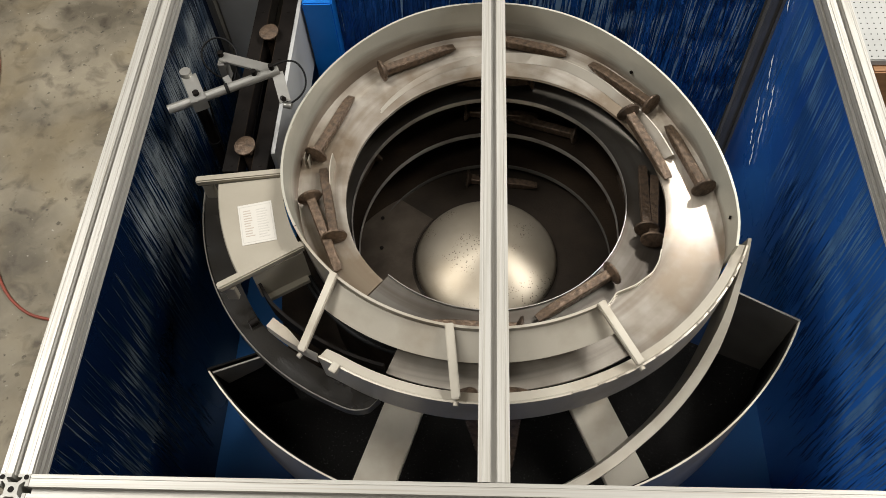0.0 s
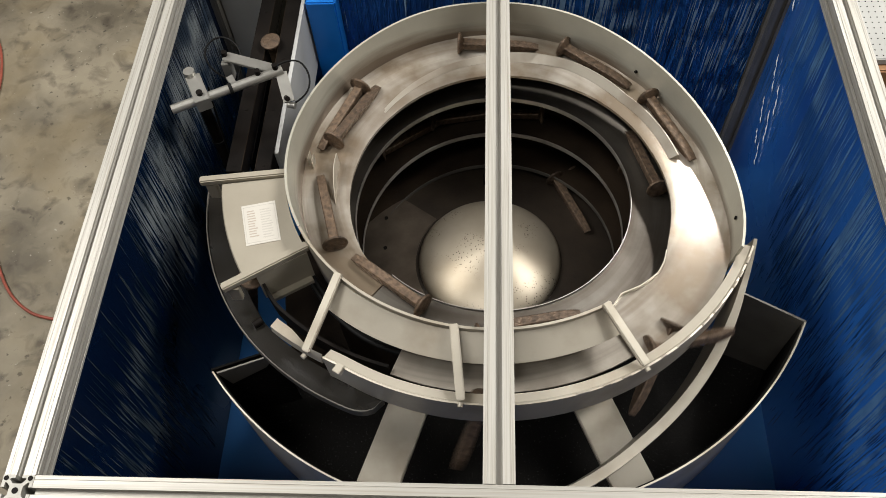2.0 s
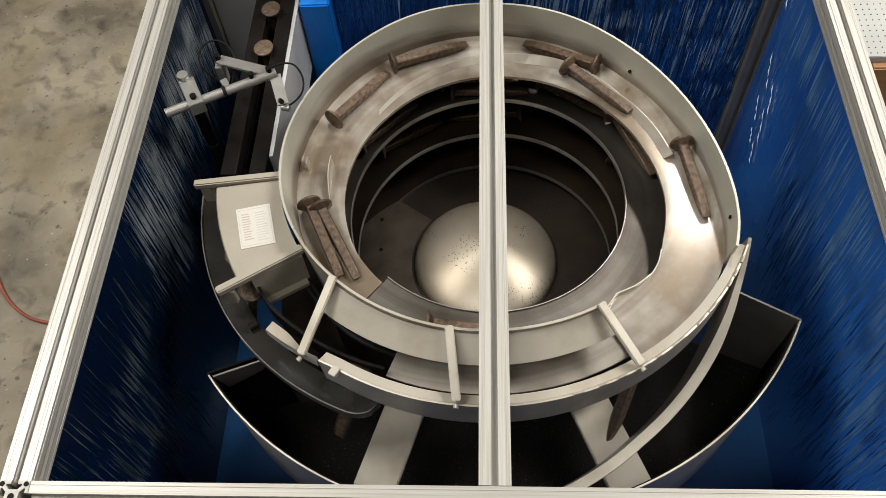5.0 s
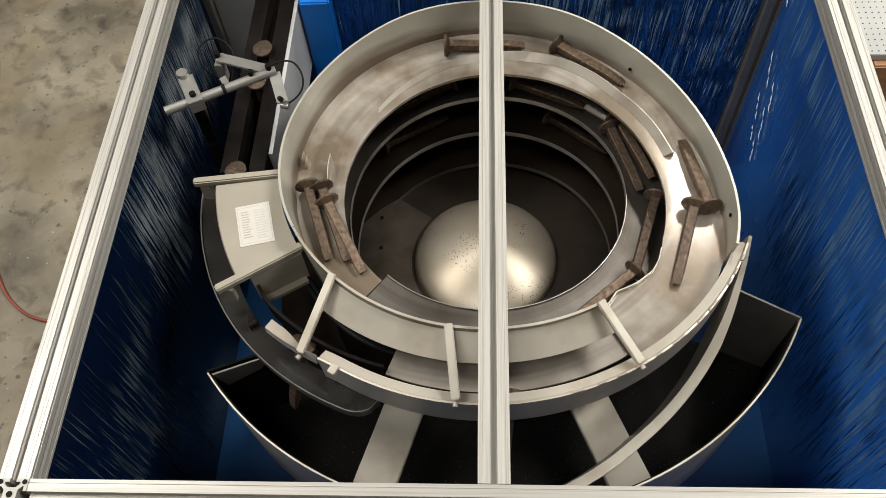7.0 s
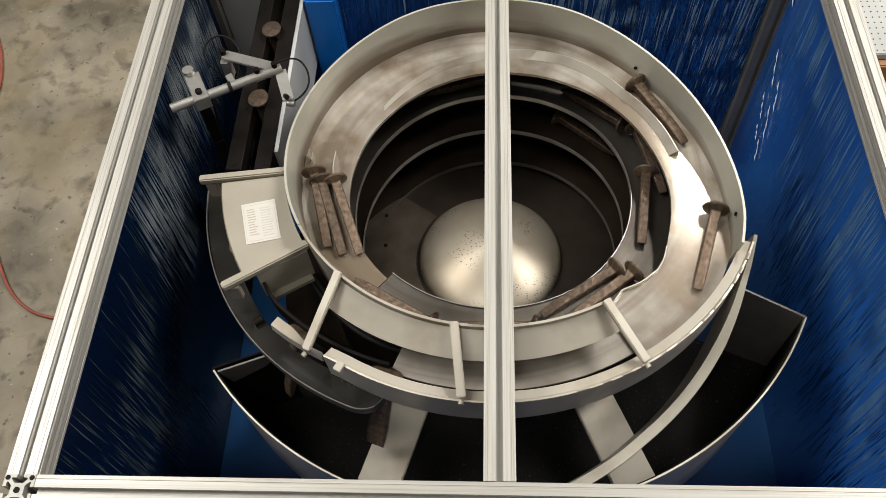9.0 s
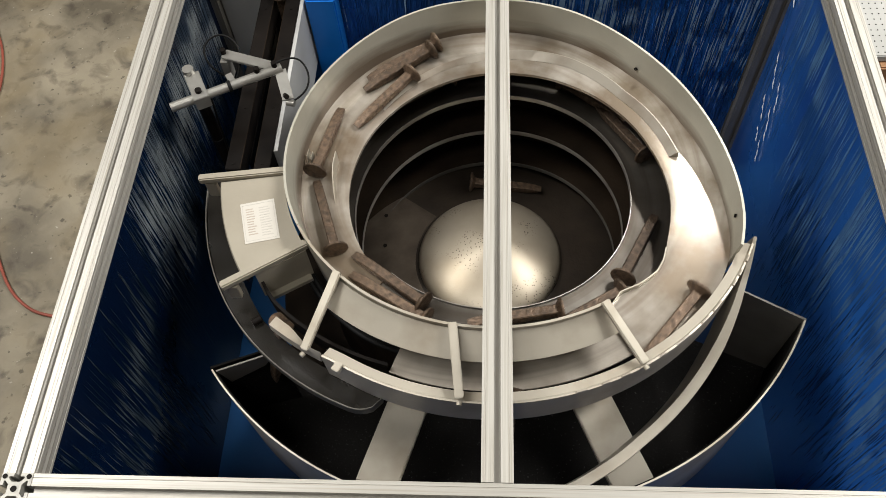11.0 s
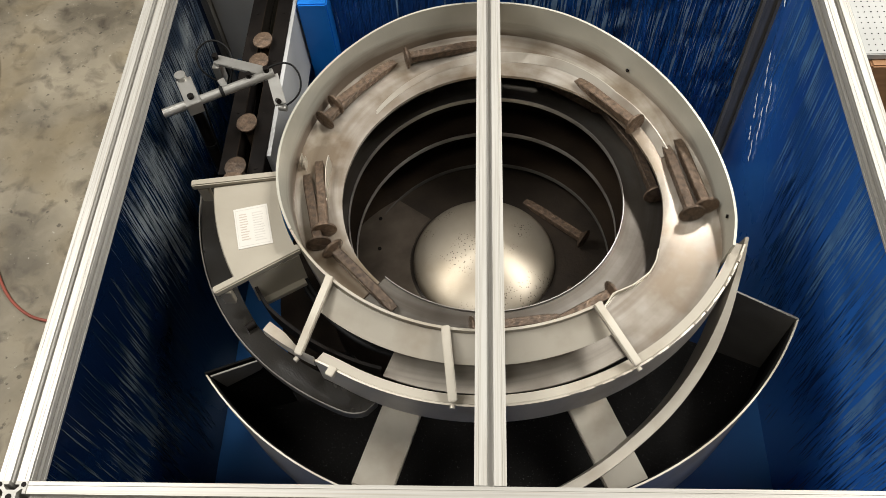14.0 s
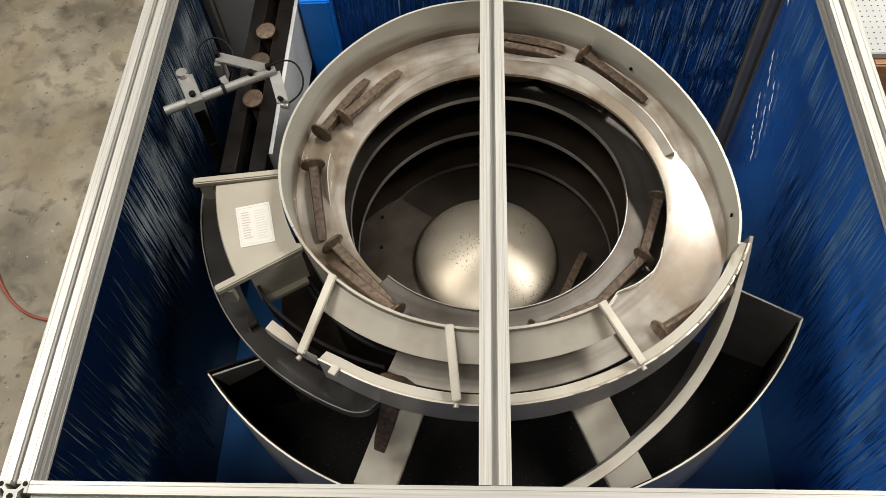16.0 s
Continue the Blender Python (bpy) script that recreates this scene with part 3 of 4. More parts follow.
wall = sweep("wall", -30, 59.8, 2, lambda a: [(RIM(a)[0], RIM(a)[1]), (RIM(a)[0] + T, RIM(a)[1]), (.326 + T, -.19), (.326, -.19)], STEEL, feeder)
wall = sweep("wall", 60, 297, 2, lambda a: [(RIM(a)[0], RIM(a)[1]), (RIM(a)[0] + T, RIM(a)[1]), (WALL_IN(a)[0] + T, track_z(a) - .02), (WALL_IN(a)[0], track_z(a) - .02)], GRIMY, feeder)
for phi, z in ((139, -.132), (288, -.085), (232, -.105)):
    q, c = P(phi, RIM(phi)[0] - .003, z), P(phi, 0, z)
    rod("screw", q, q + (c - q).normalized() * .003, .003, BLACK, wall)
sweep("track", 40, 327, 2, lambda a: [(TRACK_IN(a)[0], track_z(a)), (TRACK_IN(a)[0] + .012, track_z(a) + .0005), (WALL_IN(a)[0] - .012, track_z(a) + .0005), (WALL_IN(a)[0] + .002, track_z(a) + .0008), (WALL_IN(a)[0] + .002, track_z(a) - .004), (TRACK_IN(a)[0], track_z(a) - .006)], WORN, feeder)
sweep("track_edge", 300, 327, 1, lambda a: [(TRACK_IN(a)[0] - .0012, track_z(a) - .005), (TRACK_IN(a)[0] - .0012, track_z(a) + .009 * smooth01((a - 300) / 12)), (TRACK_IN(a)[0] + .0006, track_z(a) + .009 * smooth01((a - 300) / 12)), (TRACK_IN(a)[0] + .0012, track_z(a) + .0012)], STEEL, feeder, "upturned steel track edge")
# raised guide on the back of the track, which ends in a cut corner
GUIDE = table([(126, .240, .248, 0), (145, .246, .257, .004), (170, .257, .270, .007), (195, .266, .283, .011), (210, .275, .289, .013), (236, .278, .291, .013), (262, .300, .314, .013), (266, .304, .319, .012)])
sweep("track_guide", 127, 266, 2, lambda a: [(GUIDE(a)[0], track_z(a) + .001), (GUIDE(a)[1] - .002, track_z(a) + GUIDE(a)[2]), (GUIDE(a)[1], track_z(a) + GUIDE(a)[2]), (GUIDE(a)[1] + .001, track_z(a) - .001)], GUIDE_STEEL, feeder, "worn raised track guide")
sweep("track_fin", 78, 97, 1, lambda a: [(.268, track_z(a)), (.2695, track_z(a) + .03 * smooth01((a - 76) / 16)), (.271, track_z(a) + .03 * smooth01((a - 76) / 16)), (.271, track_z(a))], STEEL, feeder)
for r, a in ((.312, 97), (.32, 98)):
    sweep("guide_pin", a - 3, a, 1, lambda b: [(r, track_z(a)), (r + .0003, track_z(a) + .022), (r + .0015, track_z(a) + .022), (r + .0018, track_z(a))], STEEL, feeder)
# Shade inside the bowl is put into the dark colours of turns and shell.
for k in range(3):
    lo = sweep("lower_track", 40 - 360 * (k + 1) + .2, 40 - 360 * k - .2, 3, lambda a: [(.249, track_z(a)), (.321, track_z(a) - .004), (.321, track_z(a) - .008), (.249, track_z(a) - .006)], TRACK_LOW if k == 0 else STEEL_DARK, feeder, "greasy spiral track, bowl shade put into its colour")
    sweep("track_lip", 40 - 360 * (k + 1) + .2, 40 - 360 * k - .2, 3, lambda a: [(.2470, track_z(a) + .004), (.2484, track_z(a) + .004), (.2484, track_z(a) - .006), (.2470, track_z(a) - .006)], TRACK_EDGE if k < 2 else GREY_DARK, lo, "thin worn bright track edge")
lathe("inner_shell", [(.3225, -.18), (.3225, -.508), (.3255, -.508), (.3255, -.18)], STEEL_DARK, feeder, "steel inner shell darkened for the shade in the bowl")
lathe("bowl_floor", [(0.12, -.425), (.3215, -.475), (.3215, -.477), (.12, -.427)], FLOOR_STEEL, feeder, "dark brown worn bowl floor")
fp = sweep("floor_plate", 28, 132, 3, lambda a: [(.15, -.4295), (.285, -.462), (.285, -.4655), (.15, -.433)], PLATE_STEEL, feeder, "worn wedge plate on the bowl floor")
for a, r in ((100, .22), (60, .2), (118, .25)):
    z = -.4285 - (r - .146) * .241
    rod("screw", P(a, r, z), P(a, r, z + .002), .004, BLACK, fp)
lathe("dome", [(.143, -.4315), (.1425, -.425), (.140, -.4205), (.134, -.415), (.118, -.4065), (.096, -.398), (.07, -.391), (.045, -.3868), (.02, -.3846), (0, -.384)], DOME, feeder, "shiny stippled steel centre dome")

# outer track round the front
sweep("apron", -30, 41, 2, lambda a: [(.3435, -.050), (.381, -.074), (.380, -.077), (.341, -.054)], STEEL, feeder, "pale sloping steel apron")
sweep("slot_plate", -36, 21.5, 2, lambda a: [(.356, -.127), (.402, -.130), (.402, -.134), (.356, -.131)], SLOT_STEEL, feeder)
sweep("slot_ledge", -36, 21.5, 2, lambda a: [(.418, -.130), (.4335, -.129), (.4335, -.133), (.418, -.134)], SLOT_STEEL, feeder)
LIP = table([(-66, .424, .4365), (30, .424, .4375), (38, .432, .445), (46, .443, .4525)])
sweep("lip", -66, 33, 2, lambda a: [(LIP(a)[0] - .003, -.0865), (LIP(a)[1] - .002, -.0835), (LIP(a)[1], -.080), (LIP(a)[1] + .003, -.0805), (LIP(a)[1] + .001, -.15), (LIP(a)[1] - .003, -.15), (LIP(a)[1] - .003, -.09), (LIP(a)[0] - .003, -.0895)], STEEL, feeder, "thin rolled steel lip")
rng_w = random.Random(11)
for i in range(13):
    a_ = -62 + 3.6 * i + rng_w.uniform(-1.6, 1.6)
    q = P(a_, .4385, -.0795)
    way_ = (P(a_ + 1, .4385, -.0795) - q).normalized() * rng_w.uniform(.003, .008)
    rod("weld_bead", q - way_, q + way_, rng_w.uniform(.0014, .0022), STEEL, feeder, "small bright weld bead", 8)
sweep("lip_end", 33.2, 46, 1, lambda a: [(LIP(a)[1] - .012 * smooth01((a - 35) / 8), -.074 - .0009 * (a - 33)), (LIP(a)[1] + .003, -.079 - .0010 * (a - 33)), (LIP(a)[1] + .004, -.100 - .0006 * (a - 33)), (LIP(a)[1] + .001, -.100 - .0006 * (a - 33)), (LIP(a)[1], -.082 - .001 * (a - 33))], STEEL, feeder, "flared steel lip end")
beam("lug", P(29, .437, -.082), P(29, .452, -.082), .012, .012, STEEL, feeder, bevel=.001)
sweep("inner_slot_rail", 22, 57, 2, lambda a: [(HANG_R(a + 360)[0] - .016, -.114), (HANG_R(a + 360)[0] - .011, -.114), (HANG_R(a + 360)[0] - .011, -.15), (HANG_R(a + 360)[0] - .016, -.15)], BLACK, feeder, "dark curved slot rail")
for k, r in enumerate((.348, .356)):
    tube("hose", [P(a, r, -.15 - .03 * math.sin((a - 18) / 45 * 3.14)) for a in range(14, 66, 6)], .004, RUBBER, feeder, "black rubber air hose")
sweep("lower_shell", -66, -42, 3, lambda a: [(.438, -.152), (.436, -.152), (.36, -.30), (.363, -.30)], STEEL_DARK, feeder, "dark conical lower shell")
lathe("drive_base", [(.20, -.50), (.432, -.51), (.432, -.735), (.20, -.735), (.20, -.50)], STEEL_DARK, feeder, "dark round vibratory drive base")
# struts
for a0, r0, a1, r1, z1 in ((41, .336, 36.5, .449, -.083), (8.6, .338, 5.2, .437, -.073), (331.5, .34, 330, .437, -.073)):
    s = beam("strut", P(a0, r0 + .002, -.038), P(a1, r1, z1), .013, .009, STEEL, feeder, bevel=.0015)
    rod("weld_stub", P(a1, r1 + .003, z1 - .006), P(a1, r1 + .009, z1 - .006), .004, STEEL, s)
# cover box with its two bars
cover = sweep("cover", 58.5, 82, 2, lambda a: [(.343, -.083), (.447, -.083), (.449, -.086), (.449, -.1), (.447, -.1), (.446, -.088), (.343, -.088)], PAINT, feeder, "beige painted cover plate")
for a in (57.6, 83.2):
    cb = beam("cover_bar", P(a, .338, -.081), P(a, .484, -.081), .013, .013, PAINT, feeder, bevel=.002)
    beam("tab", P(a, .468, -.09), P(a, .468, -.125), .018, .01, PAINT, cb, up=(0, 1, 0), bevel=.001)
beam("cover_side", P(56.6, .344, -.122), P(57.2, .43, -.122), .004, .07, PAINT, feeder, up=(0, 0, 1))
beam("cover_foot", P(55.6, .35, -.157), P(56.2, .425, -.157), .012, .008, PAINT, feeder)
lab = [Vector((-.403, .739, 0)), Vector((-.351, .751, 0)), Vector((-.329, .675, 0)), Vector((-.383, .661, 0))]
lx, ly = (lab[1] - lab[0]).normalized(), ((lab[3] - lab[0]) + (lab[2] - lab[1])).normalized()
org = sum(lab, Vector()) / 4


def sheet(name, u, v, w, d, z, th, material, parent):
    """A thin plate on the cover, u and v from the label's middle."""
    bm = box_bm(-w / 2, w / 2, -d / 2, d / 2, 0, th)
    m = Matrix((lx, -ly, Vector((0, 0, 1)))).transposed().to_4x4()
    m.translation = org + lx * u - ly * v + Vector((0, 0, ZF + z))
    bm.transform(m)
    return finish(name, bm, material, parent)


sticker = sheet("label_plate", 0, 0, .055, .078, -.0828, .0006, WHITE, feeder)
sticker["label"] = "white paper label with fine print"
rng = random.Random(3)
for u0_, w_, n_, ink in ((-.020, .015, 11, INK_RED), (.001, .019, 12, INK)):
    for i in range(n_):
        w = w_ * rng.uniform(.7, 1.0)
        sheet("print_line", u0_ + w / 2, .026 - i * .0049, w, .0019, -.0822, .0002, ink, sticker)
for u_, v_, w_, d_ in ((-.0248, 0, .0008, .07), (.0248, 0, .0008, .07), (0, .0348, .0496, .0008), (0, -.0348, .0496, .0008)):
    sheet("print_frame", u_, v_, w_, d_, -.0822, .0002, INK, sticker)
# skirt ring under the slot
def skirt_r(a):
    """Outer radius of the skirt, rounded off at its end."""
    return .468 + .022 * math.sin(radians(min(a - 23, 45) * 2)) - .03 * (1 - math.sqrt(1 - max(0.0, 1 - (a - 21) / 5) ** 2))


sweep("skirt", 21, 90, 1, lambda a: [(HANG_R(a + 360)[0] + .014, -.152), (skirt_r(a), -.150), (skirt_r(a) + .001, -.154), (HANG_R(a + 360)[0] + .014, -.156)], SKIRT, feeder, "dark steel skirt plate")
sweep("skirt_edge", 21, 90, 1, lambda a: [(skirt_r(a), -.146), (skirt_r(a) + .002, -.146), (skirt_r(a) + .002, -.165), (skirt_r(a), -.165)], GREY_DARK, feeder)
rod("bolt", P(52, .455, -.145), P(52, .47, -.145), .006, BLACK, feeder)

# catch pan
pan = thing("catch_pan", "grey steel crescent catch pan with black lining", "pan")
sweep("pan_wall", -64, 52, 2, lambda a: [(.559, -.2), (.5618, -.2), (.560, -.43), (.556, -.43)], STEEL, pan)
sweep("pan_floor", -64, 52, 3, lambda a: [(.33, -.42), (.556, -.40), (.556, -.404), (.33, -.424)], PAN, pan, "black rubber pan lining with worn specks")
sweep("pan_lining", -63.5, 51.5, 2, lambda a: [(.5562, -.206), (.5577, -.206), (.5555, -.425), (.554, -.425)], PAN, pan, "black rubber pan lining")
bm = bmesh.new()
sides = [[bm.verts.new(P(a + d, r, z)) for a, r, z in ((51.5, .556, -.2), (47.2, .463, -.192), (48.4, .488, -.225), (51.0, .545, -.25))] for d in (0, -.35)]
bm.faces.new(sides[0])
bm.faces.new(sides[1][::-1])
for i in range(4):
    bm.faces.new((sides[0][i], sides[0][(i + 1) % 4], sides[1][(i + 1) % 4], sides[1][i]))
part("end_flap", bm, GREY_DARK, pan, "bent grey steel end flap")
BAND = table([(-68, .438, -.083), (-60, .447, -.125), (-47, .465, -.166), (-27, .497, -.2), (-12, .532, -.2), (0, .556, -.2)])
sweep("guide_band", -68, 0, 1.5, lambda a: [(BAND(a)[0] - .002, BAND(a)[1]), (BAND(a)[0] + .014 * min(1, (a + 68) / 25 + .2), BAND(a)[1] + .001), (BAND(a)[0] + .014 * min(1, (a + 68) / 25 + .2), BAND(a)[1] - .004), (BAND(a)[0] + .001, BAND(a)[1] - .006), (BAND(a)[0] - .012, BAND(a)[1] - .06), (BAND(a)[0] - .016, BAND(a)[1] - .06)], STEEL, pan, "curved steel guide band")
for a, r0, da in ((-64.2, .455, 0), (52.2, .46, -4.5)):
    bm = bmesh.new()
    for d in (0, .4):
        bm.faces.new([bm.verts.new(P(a + d + (da if r == r0 else 0), r, z)) for r, z in ((r0, -.19), (.561, -.2), (.559, -.43), (r0, -.43))])
    bm.faces.ensure_lookup_table()
    f0, f1 = bm.faces[0], bm.faces[1]
    v0, v1 = list(f0.verts), list(f1.verts)
    for i in range(4):
        bm.faces.new((v0[i], v0[(i + 1) % 4], v1[(i + 1) % 4], v1[i]))
    finish("end_plate", bm, GREY_DARK if a < 0 else PAN, pan)
for a, b in (((-.132, .50, -.315), (-.178, .345, -.30)), ((.172, .50, -.315), (.232, .345, -.30))):
    beam("arm", (a[0], a[1], a[2] + ZF), (b[0], b[1], b[2] + ZF), .068, .012, STEEL, pan, "flat grey steel arm", bevel=.002)
for x, y in ((-.24, .62), (.24, .62), (0, 1.05)):
    rod("pan_leg", (x, y, ZB), (x, y, ZF - .42), .015, BLACK, pan)

# ---- outfeed rail ----
rail = thing("outfeed_rail", "black twin bar outfeed rail with a hanging slot", "rail")
for x0, x1 in ((-.468, -.4395), (-.4165, -.388)):
    bar = box("bar", x0, x1, .857, 4.1, ZF - .185, ZF - .146, BLACK, rail, "", .001)
    for y in (.87, 1.0, 1.13, 1.26):
        rod("countersunk_screw", ((x0 + x1) / 2, y, ZF - .147), ((x0 + x1) / 2, y, ZF - .1452), .0035, BLACK, bar)
# black boxes added under the slot, so that its gap stays dark
box("slot_backing", -.4394, -.4166, .90, 4.1, ZF - .318, ZF - .31, BLACK, rail)
box("slot_backing_side", -.4405, -.4385, .90, 4.1, ZF - .31, ZF - .185, BLACK, rail)
for x in (-.4405, -.4155):
    box("wear_strip", x - .0005, x + .0005, .857, 4.1, ZF - .16, ZF - .1452, STEEL_DARK, rail, "thin polished steel wear strip")
box("side_plate", -.3875, -.380, .90, 4.1, ZF - .315, ZF - .15, GREY, rail, "grey painted side plate")
for y in (1.6, 3.4):
    box("stand", -.46, -.395, y, y + .06, 0, ZF - .30, GREY, rail)

# ---- sensor stand ----
stand = thing("sensor_stand", "sensor stand with clamped rods beside the outfeed rail", "sensor stand")
SX, SY = -.523, .985
rod("post", (SX, SY, ZB), (SX, SY, ZF - .085), .0105, BLACK, stand, "black round post")
rod("post_top", (SX, SY, ZF - .085), (SX, SY, ZF - .028), .0098, ZINC, stand, "bright machined post end")
cd = (Vector((-.369, 1.005, 0)) - Vector((-.539, .919, 0))).normalized()
cz = ZF - .05
ca, cb_ = Vector((-.545, .916, cz)), Vector((-.366, 1.007, cz))
rod("cross_rod", ca, cb_, .0085, ZINC, stand, "bright machined cross rod", 20)
nrm = Vector((-cd.y, cd.x, 0))
cc = Vector((-.497, .940, cz))
blk = beam("clamp_block", cc - nrm * .016, cc + nrm * .05, .026, .026, ZINC, stand, "machined aluminium clamp block", bevel=.001)
rod("clamp_screw", cc + Vector((0, 0, .012)), cc + Vector((0, 0, .019)), .0055, BLACK, blk)
arm_a, arm_b = Vector((-.474, 1.040, ZF - .05)), Vector((-.376, 1.003, ZF - .045))
arm = beam("sensor_arm", arm_a, arm_b, .02, .006, ZINC, stand, "flat aluminium sensor arm", bevel=.0008)
for p in (arm_a, arm_b, Vector((-.405, .99, ZF - .045))):
    rod("arm_screw", p, p + Vector((0, 0, .012)), .005, BLACK, arm)
sens = beam("sensor", (-.474, 1.036, ZF - .055), (-.474, 1.036, ZF - .10), .014, .022, ZINC, stand, "small square photo sensor", up=(0, 1, 0), bevel=.001)
beam("sensor_lug", (-.468, 1.012, ZF - .07), (-.455, .995, ZF - .09), .012, .008, ZINC, sens)
brk = beam("sensor_bracket", (-.368, 1.003, ZF - .052), (-.352, .955, ZF - .075), .02, .004, ZINC, stand, "bent sheet sensor bracket")
rod("sensor_eye", (-.356, .955, ZF - .082), (-.342, .952, ZF - .082), .006, ZINC, brk)
rod("bracket_screw", (-.358, .962, ZF - .072), (-.352, .952, ZF - .064), .0045, BLACK, brk)
tube("cable", [(-.346, .955, ZF - .08), (-.318, .965, ZF - .07), (-.315, 1.0, ZF - .05), (-.345, 1.03, ZF - .04), (-.375, 1.008, ZF - .04)], .0017, RUBBER, stand, "thin black sensor cable")
tube("cable", [(-.474, 1.03, ZF - .10), (-.505, 1.03, ZF - .08), (-.52, 1.06, ZF - .05), (-.49, 1.085, ZF - .04), (-.45, 1.06, ZF - .04), (-.44, 1.02, ZF - .055), (-.455, 1.0, ZF - .08)], .0017, RUBBER, stand, "thin black sensor cable")
tube("cable", [(-.50, .985, ZF - .07), (-.508, .976, ZF - .2), (-.512, .975, ZF - .4), (-.51, .975, ZB)], .002, RUBBER, stand, "thin black sensor cable")
rod("cable_tie", (SX, SY, ZF - .222), (SX, SY, ZF - .214), .0125, RUBBER, stand)
rod("cable_tie", cc + cd * .052 - cd * .003, cc + cd * .052 + cd * .003, .0105, RUBBER, stand)

# ---- beside the enclosure ----
hose = tube("air_hose", [(-2.5, 3.0, .008), (-2.2, 2.75, .008), (-2.142, 2.582, .008), (-2.074, 2.463, .008), (-2.022, 2.286, .008), (-2.012, 2.133, .008), (-2.02, 1.9, .008), (-1.9, 1.65, .008), (-1.802, 1.514, .008), (-1.747, 1.408, .008), (-1.677, 1.305, .008), (-1.596, 1.239, .008), (-1.527, 1.211, .008), (-1.3, 1.18, .008), (-1.0, 1.2, .008)], .0055, ORANGE)
tagged(hose, "orange rubber air hose lying on the concrete floor", "hose")
board = box("pegboard", .93, 1.5, 1.47, 2.1, ZF - .53, ZF - .51, PEG, None, "", .002)
tagged(board, "white perforated board on a cabinet", "board")
for i in range(15):
    for j in range(19):
        q = Vector((.945 + .016 * i, 1.482 + .019 * j, ZF - .5102))
        rod("hole", q, q + Vector((0, 0, .0006)), .0019, BLACK, board, seg=8)
cab = box("cabinet", .95, 1.5, 1.45, 2.1, 0, ZF - .531, BROWN, None, "", .004)
tagged(cab, "orange brown wooden cabinet under a pale board", "cabinet")

# ---- spikes ----
proto = thing("rail_spike", "rusty brown iron spike with a domed oval head", "spike", group="spikes in the feeder")
bm = bmesh.new()
SEC = [(0.0, .0082, .0082), (.012, .0082, .0082), (.108, .0082, .0082), (.12, .0082, .0075), (.138, .0078, .0042), (.149, .0070, .0016)]
loops = []
for x, wy, wz in SEC:
    c = .0016 if x < .13 else .0008
    loops.append([bm.verts.new((x, y, z)) for y, z in ((-wy + c, -wz), (wy - c, -wz), (wy, -wz + c), (wy, wz - c), (wy - c, wz), (-wy + c, wz), (-wy, wz - c), (-wy, -wz + c))])
for u, v in zip(loops, loops[1:]):
    for i in range(8):
        bm.faces.new((u[i], u[(i + 1) % 8], v[(i + 1) % 8], v[i]))
bm.faces.new(loops[0])
bm.faces.new(loops[-1][::-1])
part("shaft", bm, RUST, proto)
bm = bmesh.new()
rings = []
for x, r in ((.008, .0092), (.0038, .0150), (.0016, .0196), (-.0006, .0207), (-.0026, .0200), (-.0038, .0140), (-.0042, .004)):
    rings.append([bm.verts.new((x, 1.05 * r * math.cos(TAU * i / 20), r * math.sin(TAU * i / 20) * (1.0 if math.sin(TAU * i / 20) > 0 else .86))) for i in range(20)])
for u, v in zip(rings, rings[1:]):
    for i in range(20):
        bm.faces.new((u[i], u[(i + 1) % 20], v[(i + 1) % 20], v[i]))
bm.faces.new(rings[0])
bm.faces.new(rings[-1][::-1])
part("head", bm, RUST, proto, "domed oval spike head", True)


def axis_pose(head, way, up):
    x = way.normalized()
    z = (up - x * up.dot(x)).normalized()
    y = z.cross(x)
    m = Matrix((x, y, z)).transposed().to_4x4()
    m.translation = head
    return m


def lying(s, r, kind):
    """Spike on the spiral track: L runs head first, T point first."""
    w = WALL_IN(s)[0]
    r = max(.262, min(r, w - .021))
    d = math.degrees(2 * math.asin(.07 / r)) * (-1 if kind == "L" else 1)
    rt = max(.256, min(r + (WALL_IN(s + d)[0] - w) * .9, WALL_IN(s + d)[0] - .011))
    head, tip = P(s, r, track_z(s) + .0175), P(s + d, rt, track_z(s + d) + .0085)
    return axis_pose(head, tip - head, Vector((0, 0, 1)))


def hanging(s, kind):
    """Spike held by its head in the slot: it drops in swinging, hangs outwards and comes upright in the rail."""
    if s < 450:
        head = P(s, HANG_R(s)[0], float(np.interp(s, (300, 390, 411, 450), (-.1255, -.1255, -.13, -.136))))
        out = P(s, 1, 0) - P(s, 0, 0)
        ahead = (P(s + 1, 1, 0) - P(s, 1, 0)).normalized()
        swing = radians(float(np.interp(s, (325, 337, 347, 357, 364, 370, 379, 387, 397, 412), (-70, -62, -42, -5, 36, 34, 5, -12, 4, 0)))) * (1 if kind == "L" else -.55)
        lean = float(np.interp(s, (320, 335, 395, 425, 450), (.3, .55, .5, .2, 0)))
        return axis_pose(head, Vector((0, 0, -math.cos(swing))) + out * lean + ahead * math.sin(swing), out)
    head = Vector((CX - .434 + .006 * smooth01((s - 450) / 15), CY + (s - 450) * .00733, ZF - .136))
    return axis_pose(head, Vector((0, 0, -1)), Vector((-1, 0, 0)))


def place(s, r, kind):
    lo, hi = (303, 326) if kind == "T" else (312, 330)
    u = smooth01((s - lo) / (hi - lo))
    if u <= 0:
        return lying(s, r, kind)
    b = hanging(s, kind)
    if u >= 1:
        return b
    a = lying(s, r, kind)
    q = a.to_quaternion().slerp(b.to_quaternion(), u)
    return Matrix.LocRotScale(a.translation.lerp(b.translation, u), q, None)


def speed(s):
    return 38 if s < 330 else 52 if s < 395 else 21 if s < 450 else 19


